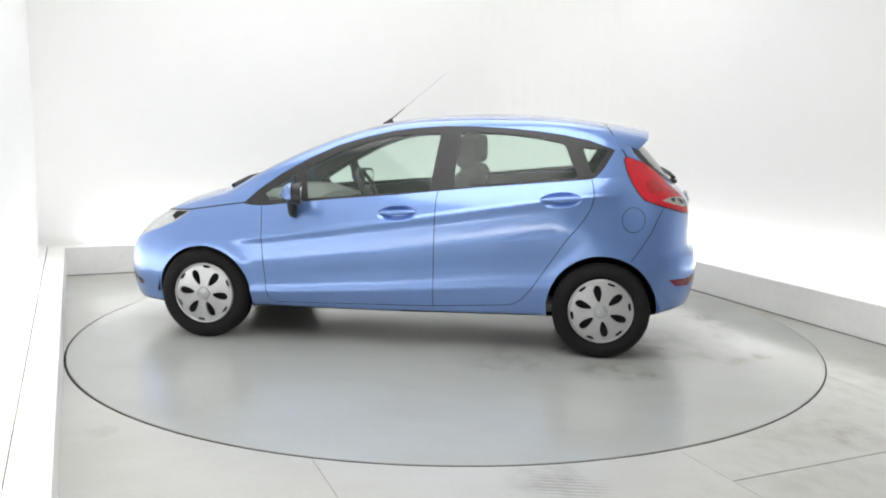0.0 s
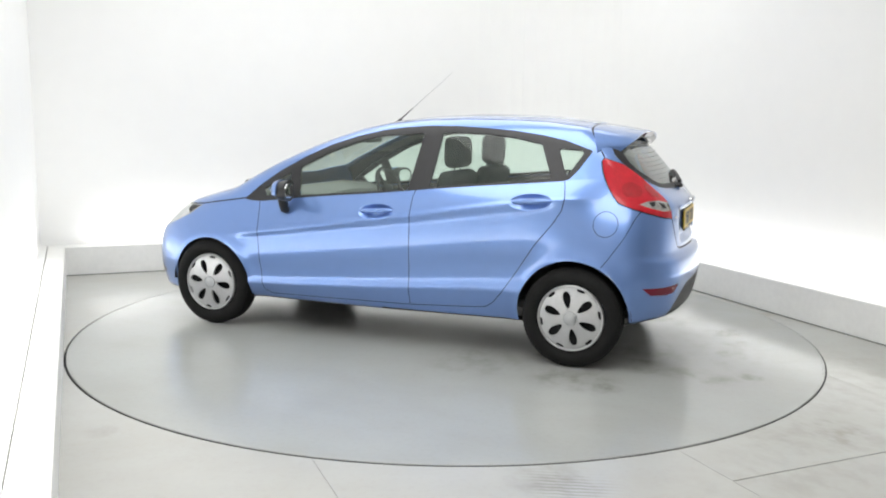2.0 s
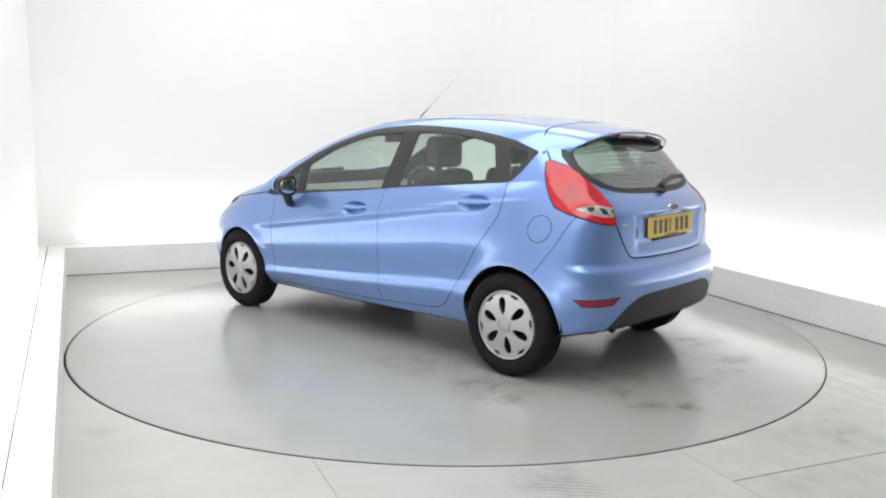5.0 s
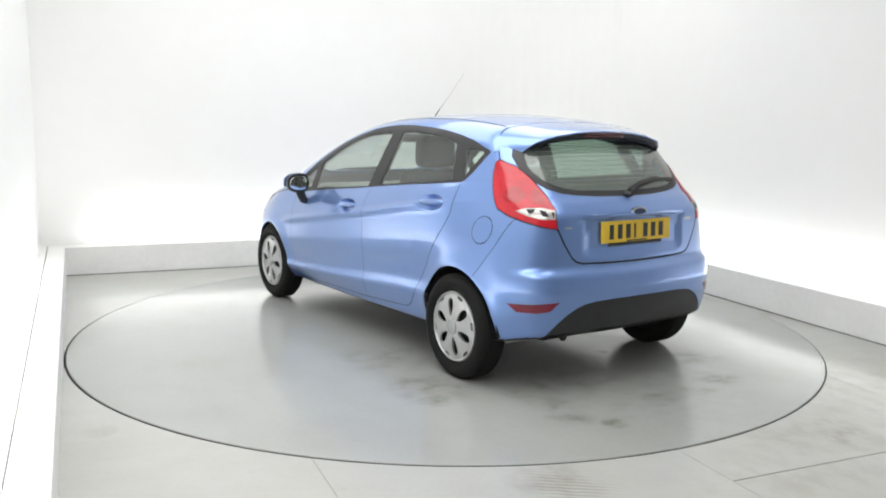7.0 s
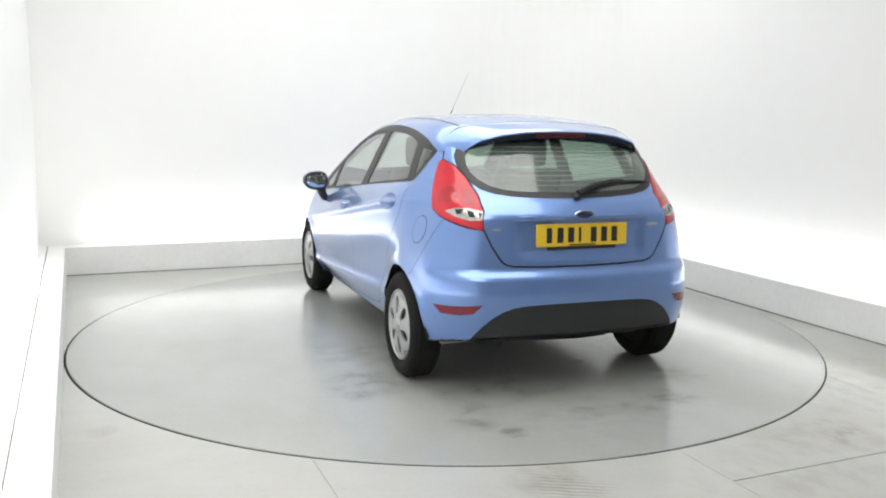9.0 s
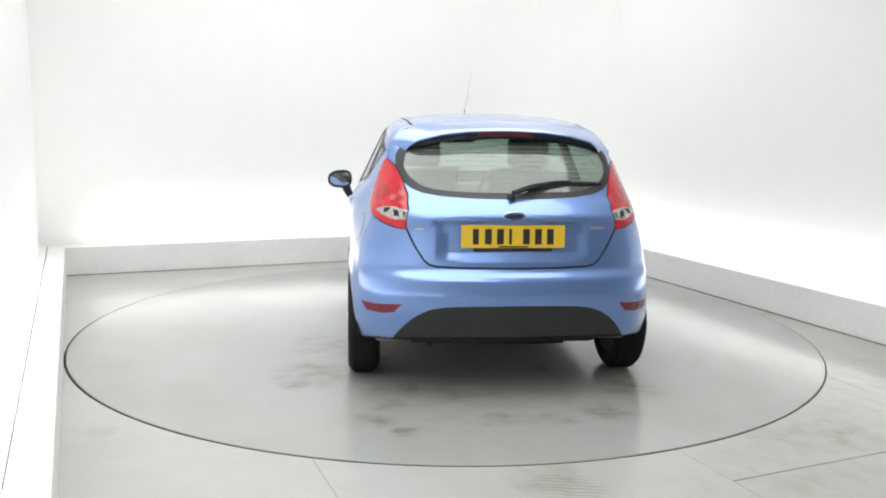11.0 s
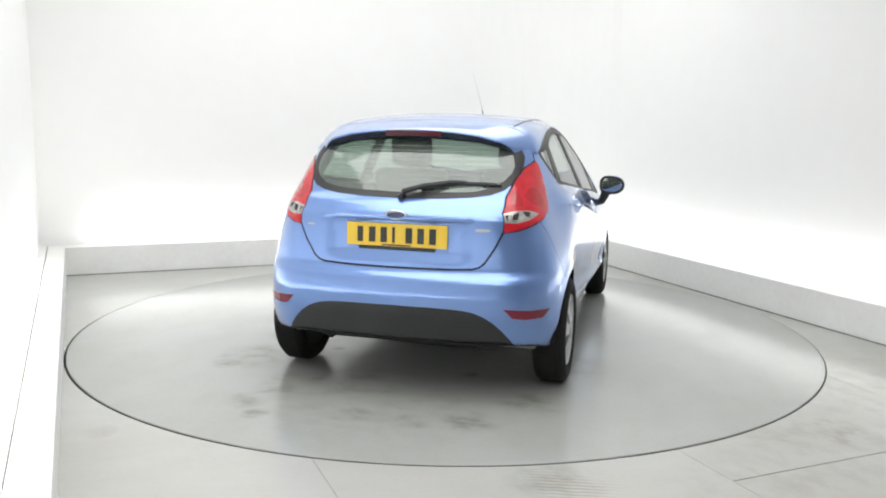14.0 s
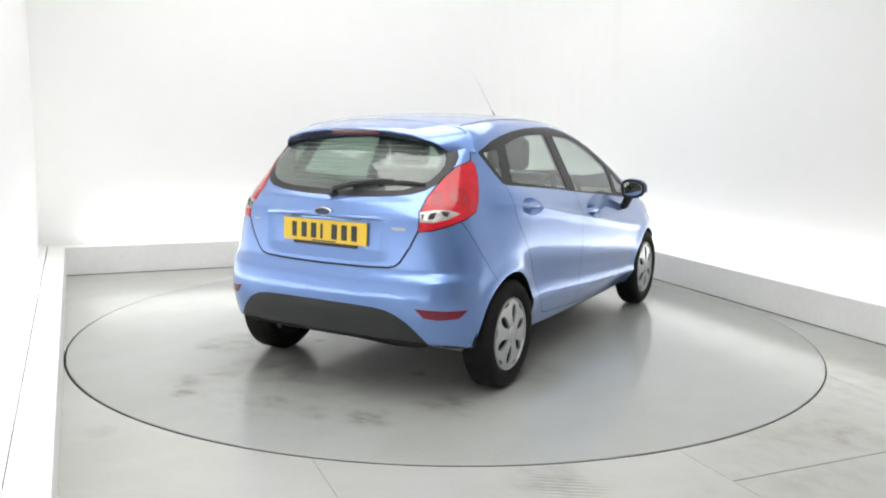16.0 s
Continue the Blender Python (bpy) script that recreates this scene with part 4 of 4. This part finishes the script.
def build_wheel(car):
    """A wheel round the y axis, its outer face towards +y."""
    wheel = new("wheel")
    wheel.parent = car
    outer = 0.070
    profile = [(0.195, outer - 0.006), (0.205, outer + 0.006), (0.225, outer + 0.016), (0.250, outer + 0.016), (0.270, outer + 0.006), (0.282, outer - 0.008), (0.288, outer - 0.03), (0.2895, 0.0)]
    profile += [(r, -h) for r, h in profile[-2::-1]]
    part("tyre", lathe(profile, 72), TYRE, wheel, "worn black tyre")
    tread = bmesh.new()
    for k in range(72):
        a = 2 * math.pi * k / 72
        for h in (-0.042, -0.014, 0.014, 0.042):
            b = box((0.284, h - 0.011, -0.0095), (0.2897, h + 0.011, 0.0095), 0, 1, Matrix.Rotation(a + (0.02 if h > 0 else -0.02) * 2, 4, "Y"))
            me = bpy.data.meshes.new("block")
            b.to_mesh(me)
            b.free()
            tread.from_mesh(me)
            bpy.data.meshes.remove(me)
    part("tread", tread, TYRE, wheel, "", False)
    part("rim", lathe([(0.0, outer - 0.055), (0.10, outer - 0.05), (0.16, outer - 0.04), (0.198, outer - 0.012), (0.198, -outer), (0.05, -outer)], 48), DARK_STEEL, wheel, "dark steel rim")
    cap = hubcap_mesh()
    cap.transform(Matrix.Translation((0, outer + 0.0, 0)))
    part("hubcap", cap, SILVER, wheel, "silver plastic hubcap with six slots")
    lip = lathe([(0.180, 0.000), (0.183, 0.0065), (0.188, 0.008), (0.193, 0.004), (0.195, -0.006)], 72)
    lip.transform(Matrix.Translation((0, outer, 0)))
    part("hubcap_lip", lip, SILVER, wheel, "raised silver edge of the hubcap")
    boss = lathe([(0.001, 0.021), (0.030, 0.0205), (0.034, 0.018), (0.037, 0.0215), (0.042, 0.020), (0.045, 0.012)], 32)
    boss.transform(Matrix.Translation((0, outer, 0)))
    part("hub_boss", boss, CAP_GREY, wheel, "round centre boss")
    return wheel


def seat_bm(w, d, h, lean, back_h):
    bm = box((-d / 2, -w / 2, 0), (d / 2, w / 2, h), 0.05, 3)
    b = box((-0.06, -w / 2, 0), (0.06, w / 2, back_h), 0.05, 3, pose(-d / 2 + 0.02, 0, h * 0.5, 0, -lean, 0))
    me = bpy.data.meshes.new("back")
    b.to_mesh(me)
    b.free()
    bm.from_mesh(me)
    bpy.data.meshes.remove(me)
    return bm


def build_cabin(car):
    part("cabin_floor", box((-1.55, -0.68, 0.24), (1.05, 0.68, 0.30), 0.02), TRIM, car, "dark cabin floor")
    part("bulkhead", box((0.98, -0.66, 0.26), (1.04, 0.66, 0.84), 0.02), TRIM, car)
    for y in (0.36, -0.36):
        seat = part("front_seat", seat_bm(0.50, 0.52, 0.17, 16, 0.62), FABRIC, car, "charcoal fabric front seat")
        seat.matrix_basis = pose(0.02, y, 0.40)
        part("headrest", box((-0.45, -0.135, 0.70), (-0.335, 0.135, 0.90), 0.045, 4), FABRIC, seat, "charcoal headrest")
        for o in (-0.05, 0.05):
            part("headrest_post", tube([(-0.375, o, 0.62), (-0.395, o, 0.74)], 0.006), CHROME, seat)
    bench = part("rear_bench", seat_bm(1.16, 0.46, 0.17, 20, 0.42), FABRIC, car, "charcoal fabric rear bench")
    bench.matrix_basis = pose(-0.80, 0, 0.42)
    for y in (0.36, -0.36, 0.0):
        part("headrest", box((-0.47, y - 0.12, 0.41), (-0.37, y + 0.12, 0.53 if y else 0.50), 0.04, 4), FABRIC, bench, "charcoal headrest")
    dash = part("dashboard", loft([[(0.60, y, 0.62), (0.56, y, 0.78), (0.62, y, 0.86 + 0.03 * math.cos(3 * y)), (0.80, y, 0.90), (1.02, y, 0.905), (1.05, y, 0.70), (0.9, y, 0.50)] for y in (-0.66, -0.5, -0.3, -0.1, 0.1, 0.3, 0.5, 0.66)]), TRIM, car, "dark grey dashboard")
    wheel = new("steering_wheel")
    wheel.parent = car
    wheel.matrix_basis = pose(0.44, -0.36, 0.86, 0, -64, 0)
    ring = [(0.185 * math.cos(2 * math.pi * k / 36), 0.185 * math.sin(2 * math.pi * k / 36), 0) for k in range(37)]
    part("wheel_rim", tube(ring, 0.016, 8), BLACK, wheel, "black steering wheel rim")
    part("wheel_hub", box((-0.06, -0.075, -0.05), (0.06, 0.075, 0.0), 0.02, 3), BLACK, wheel)
    for a in (20, 160, 270):
        part("wheel_spoke", box((0.05, -0.018, -0.03), (0.18, 0.018, -0.01), 0.008, 2, pose(0, 0, 0, 0, 0, a)), BLACK, wheel)
    part("steering_column", tube([(0.46, -0.36, 0.84), (0.75, -0.36, 0.72)], 0.045, 12), BLACK, car)
    part("inside_mirror", box((0.40, -0.12, 1.235), (0.43, 0.12, 1.295), 0.012, 3), BLACK, car, "black inside mirror")
    part("parcel_shelf", box((-1.62, -0.52, 0.985), (-1.22, 0.52, 1.0), 0.006, 2), TRIM, car, "dark parcel shelf")


def build_car():
    car = new("car")
    tagged(car, "light blue metallic five-door hatchback on the turntable", "car")
    doors, gate, bumper = build_shell(car)
    for sgn, (front, rear) in doors.items():
        for (cx, cz), door in zip(HANDLES, (front, rear)):
            bm = handle_grip(cx, cz)
            part("door_handle", bm if sgn > 0 else mirrored(bm), PAINT, door, "blue pull handle")
        wing_mirror(front, sgn)
    # wheels, arch liners
    wheel = build_wheel(car)
    wheel.matrix_basis = pose(1.2445, 0.735, 0.2895)
    for x, y, turn in ((-1.2445, 0.735, 0), (1.2445, -0.735, 180), (-1.2445, -0.735, 180)):
        copy_thing(wheel, pose(x, y, 0.2895, 0, 0, turn) @ pose(0, 0, 0, 0, -12 if y > 0 else 25 if x < 0 else 40, 0))
    for cx, cz, r in ARCHES:
        lo, hi = (0.0, 1.08) if cx > 0 else (0.06, 1.0)
        for sgn in (1, -1):
            rings = []
            for y in (0.80, 0.50):
                rings.append([(cx + (r + 0.012) * math.cos(a), sgn * y * (1 if y < 0.7 else 0.97), cz + (r + 0.012) * math.sin(a)) for a in (math.pi * (lo + (hi - lo) * k / 28) for k in range(29))])
            rings.append([(cx + 0.05 * math.cos(a), sgn * 0.50, cz + 0.05 * math.sin(a)) for a in (math.pi * (lo + (hi - lo) * k / 28) for k in range(29))])
            part("arch_liner", loft(rings, False), GAP, car, "black wheel arch liner")
    for x in (1.2445, -1.2445):
        part("axle", tube([(x, -0.68, 0.2895), (x, 0.68, 0.2895)], 0.035), DARK_STEEL, car)
    part("belly", box((-1.62, -0.50, 0.24), (1.75, 0.50, 0.30), 0.03), DARK_STEEL, car, "dark floor pan")
    part("silencer", tube([(-1.40, 0.25, 0.265), (-1.42, -0.2, 0.265), (-1.45, -0.36, 0.265)], [0.075, 0.085, 0.07], 14), DARK_STEEL, car, "dark exhaust silencer")
    part("tailpipe", tube([(-1.45, 0.36, 0.29), (-1.60, 0.38, 0.285), (-1.68, 0.40, 0.27)], 0.022, 12), DARK_STEEL, car, "small exhaust tailpipe")
    # fuel flap on the left quarter
    part("fuel_flap_gap", plate_patch("side", ellipse(-1.414, 0.836, 0.069, 0.073), 0.0005, 0.004), GAP, car)
    part("fuel_flap", plate_patch("side", ellipse(-1.414, 0.836, 0.0655, 0.0695), 0.0015, 0.004), PAINT, car, "round blue fuel flap")
    # roof spoiler over the rear screen, with the high brake lamp in its edge
    ys = np.linspace(-0.575, 0.575, 41)
    rings, unders = [], []
    for y in ys:
        a = abs(y)
        z_tip = float(np.interp(a, [0, 0.2, 0.34, 0.46, 0.53, 0.575], [1.357, 1.350, 1.333, 1.302, 1.266, 1.234]))
        x_tip = float(np.interp(a, [0, 0.34, 0.46, 0.53, 0.575], [-1.527, -1.517, -1.50, -1.472, -1.442]))
        h = float(np.interp(a, [0, 0.45, 0.575], [0.028, 0.026, 0.010]))
        turn = max(0.0, (a - 0.44) / 0.135)
        edge = float(drop("top", np.array([-1.27]), np.array([0.44]))[0, 2])
        root = drop("side", np.array([-1.27 - 0.05 * turn]), np.array([edge + (1.243 - edge) * turn]))[0] if turn else drop("top", np.array([-1.27]), np.array([a]))[0]
        rx, rz, ry = float(root[0]), float(root[2]), math.copysign(float(root[1]), y)
        x_tip += 0.02 * turn
        ry += math.copysign(0.024 * turn * (1 - turn) - 0.010 * turn * turn, y)
        y_tip = y * (1 - 0.085 * turn * turn)
        ring = [(rx, ry, rz - 0.012), (rx, ry, rz + 0.002)]
        for t in (0.35, 0.7, 0.92):
            ring.append((rx + (x_tip - rx) * t, ry + (y_tip - ry) * t, rz + 0.002 + (z_tip - rz - 0.002) * t + 0.012 * t * (1 - t)))
        under = h * 1.5
        ring += [(x_tip, y_tip, z_tip - 0.003), (x_tip + 0.001, y_tip, z_tip - 0.009), (x_tip + 0.012, y_tip, z_tip - 0.013), (rx - 0.08, ry * (1 - 0.12 * turn), min(z_tip - 0.02, rz - 0.02))]
        rings.append(ring)
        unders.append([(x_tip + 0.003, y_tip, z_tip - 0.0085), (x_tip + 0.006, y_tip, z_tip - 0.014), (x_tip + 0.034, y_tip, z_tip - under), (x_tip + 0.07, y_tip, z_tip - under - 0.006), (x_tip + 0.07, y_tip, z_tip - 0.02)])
    spoiler = part("roof_spoiler", loft(rings), PAINT, gate, "blue roof spoiler")
    # separate underside, its shaded look painted in as dark blue
    part("spoiler_underside", loft(unders), SPOILER_SHADE, spoiler, "dark glossy underside of the spoiler")
    part("high_brake_lamp", loft([[(-1.5275, y, 1.3485 - 0.12 * y * y), (-1.5245, y, 1.338 - 0.12 * y * y), (-1.508, y, 1.319 - 0.12 * y * y), (-1.49, y, 1.340 - 0.12 * y * y)] for y in np.linspace(-0.15, 0.15, 13)]), DARK_RED, spoiler, "dark red brake lamp")
    # heating wires of the rear screen
    for k in range(9):
        z = 1.075 + 0.024 * k
        half = float(np.interp(z, [1.06, 1.1, 1.17, 1.25, 1.28], [0.34, 0.42, 0.45, 0.42, 0.35]))
        yy = np.linspace(0, half, 14)
        p = drop("rear", yy, np.full(14, z))
        p = p + body_normal(p) * 0.0015
        line = [(q[0], -q[1], q[2]) for q in p[:0:-1]] + [tuple(q) for q in p]
        part("heating_wire", tube(line, 0.0014, 4), WIRE, gate)
    # rear wiper
    piv = Vector(drop("rear", np.array([0.0]), np.array([1.022]))[0]) + Vector((-0.025, 0, 0.0))
    part("wiper_cap", loft([[(piv.x + 0.03 - 0.045 * t, 0.022 * (1 - 0.5 * t * t) * math.cos(a), piv.z + 0.020 * (1 - 0.5 * t * t) * math.sin(a)) for a in (2 * math.pi * j / 14 for j in range(14))] for t in (0, 0.3, 0.6, 0.85, 1.0)]), BLACK, gate, "black wiper pivot")

    def on_glass(y, z, off):
        p = drop("rear", np.array([abs(y)]), np.array([z]))
        q = p[0] + body_normal(p)[0] * off
        return (q[0], math.copysign(q[1], y), q[2])
    part("wiper_arm", tube([on_glass(-0.005, 1.022, 0.03), on_glass(-0.10, 1.055, 0.03), on_glass(-0.24, 1.083, 0.022), on_glass(-0.32, 1.088, 0.016)], [0.014, 0.013, 0.010, 0.007], 8), BLACK, gate, "black wiper arm")
    part("wiper_blade", tube([on_glass(-0.09 - 0.05 * k, 1.057 + 0.028 * math.sin(k / 8 * 2.2), 0.009) for k in range(9)], [0.004] + [0.009] * 7 + [0.004], 8), BLACK, gate, "black wiper blade")
    # number plate on the tailgate: plain bars for its characters
    px = float(drop("rear", np.array([0.26]), np.array([0.83]))[0, 0]) - 0.014
    lean = pose(px, 0, 0.834, 0, 2.0, 0)
    plate = part("number_plate", box((-0.004, -0.262, -0.0575), (0.004, 0.262, 0.0575), 0.002, 1, lean), YELLOW, gate, "yellow number plate")
    part("plate_backing", box((0.004, -0.255, -0.05), (0.03, 0.255, 0.05), 0, 1, lean), BLACK, plate)
    part("plate_foot", box((-0.002, -0.20, -0.075), (0.02, 0.20, -0.059), 0.003, 1, lean), BLACK, plate, "black strip below the plate")
    part("maker_strip", box((-0.0055, -0.075, -0.0535), (-0.004, 0.075, -0.047), 0, 1, lean), INK, plate)
    y = 0.205
    for w in (0.030, 0.034, 0.034, 0.014, 0.0, 0.034, 0.034, 0.034):
        if w:
            part("character_bar", box((-0.0056, y - w, -0.0385), (-0.004, y, 0.0385), 0, 1, lean), INK, plate)
        y -= (0.061 if w > 0.02 else 0.036) if w else 0.034
    # trim bar and badges of the tailgate
    bar = []
    for y in np.linspace(-0.385, 0.385, 23):
        q = drop("rear", np.array([abs(y)]), np.array([0.921]))[0]
        bar.append([(q[0] - 0.004 - 0.010 * (1 - (y / 0.39) ** 4) * k, y, 0.921 + dz) for k, dz in ((0, 0.013), (1, 0.010), (1, -0.002), (0.2, -0.012), (0, -0.013))])
    part("trim_bar", loft(bar), PAINT, gate, "blue trim bar above the plate")
    bx = float(drop("rear", np.array([0.0]), np.array([0.935]))[0, 0]) - 0.016
    for name, ra, rb, th, mat in (("badge_rim", 0.057, 0.0245, 0.0, CHROME), ("badge_face", 0.047, 0.0165, 0.003, NAVY)):
        rings = [[(bx - th - d, (ra - k) * math.cos(a), 0.937 + (rb - k) * math.sin(a)) for a in (2 * math.pi * j / 32 for j in range(32))] for d, k in ((-0.012, 0), (0, 0), (0.003, 0.003), (0.0035, 0.012))]
        part(name, loft(rings), mat, gate, "plain oval badge")
    for y0, y1, z, hgt in ((-0.395, -0.47, 0.875, 0.015), (0.445, 0.49, 0.868, 0.010)):
        poly = rounded([(abs(y0), z - hgt / 2), (abs(y1), z - hgt / 2), (abs(y1), z + hgt / 2), (abs(y0), z + hgt / 2)])
        bm = plate_patch("rear", poly, 0.0012, 0.003)
        part("badge_bar", bm if y0 > 0 else mirrored(bm), CAP_GREY, gate, "small plain silver badge")
    # roof aerial
    base = drop("top", np.array([0.224]), np.array([0.0]))[0]
    part("aerial_foot", loft([[(base[0] - 0.02 * k + r * 1.6 * math.cos(a), r * math.sin(a), base[2] - 0.004 + h) for a in (2 * math.pi * j / 14 for j in range(14))] for r, h, k in ((0.026, 0, 0), (0.022, 0.012, 0.2), (0.010, 0.03, 0.8), (0.005, 0.04, 1))]), BLACK, car, "black aerial foot")
    part("aerial", tube([(base[0] - 0.02, 0, base[2] + 0.03), (base[0] - 0.105, 0, base[2] + 0.101), (base[0] - 0.115, 0, base[2] + 0.109), (base[0] - 0.40, 0, base[2] + 0.345)], [0.0050, 0.0032, 0.0009, 0.0005], 8), BLACK, car, "thin black roof aerial")
    # dark recess at the front bumper's corner, and the dark rear of the headlamps
    for sgn in (1, -1):
        bm = plate_patch("side", rounded([(1.70, 0.335), (1.84, 0.385), (1.86, 0.345), (1.72, 0.295)], 1), 0.001, 0.003)
        part("bumper_recess", bm if sgn > 0 else mirrored(bm), BLACK, car, "black recess in the front bumper")
        bm = plate_patch("side", [(1.375, 0.798), (1.47, 0.794), (1.49, 0.765), (1.46, 0.744)], 0.0035, 0.003)
        part("lamp_corner", bm if sgn > 0 else mirrored(bm), DARK_STEEL, car, "dark corner of the headlamp")
    # washer jets and wiper on the cowl
    part("screen_wiper", tube([(1.17, 0.47, 0.952), (1.15, 0.22, 0.992), (1.13, -0.1, 1.005)], 0.014, 8), BLACK, car, "black windscreen wiper")
    build_cabin(car)
    return car


car = build_car()


def motions():
    """The turntable turns clockwise, slowly and evenly, and the car with it."""
    turned = [(0.0, 171.99), (0.5, 168.68), (1.0, 165.32), (1.5, 161.90), (2.0, 158.54), (2.5, 155.19), (3.0, 151.85), (3.5, 148.53), (4.0, 145.18), (6.5, 128.21), (7.0, 124.73), (7.5, 121.24), (8.0, 117.70), (8.5, 114.17), (9.0, 110.59), (11.5, 93.05), (12.0, 89.46), (12.5, 85.97), (13.0, 82.40), (13.5, 78.91), (14.0, 75.31), (14.5, 71.77), (15.0, 68.20), (15.5, 64.66), (16.0, 61.06)]
    walk(car, [(t, pose(0, 0, 0, 0, 0, a) @ pose(0.2212, -0.1517, 0.004)) for t, a in turned])
    walk(turntable, [(t, pose(0, 0, 0, 0, 0, a)) for t, a in turned])


motions()
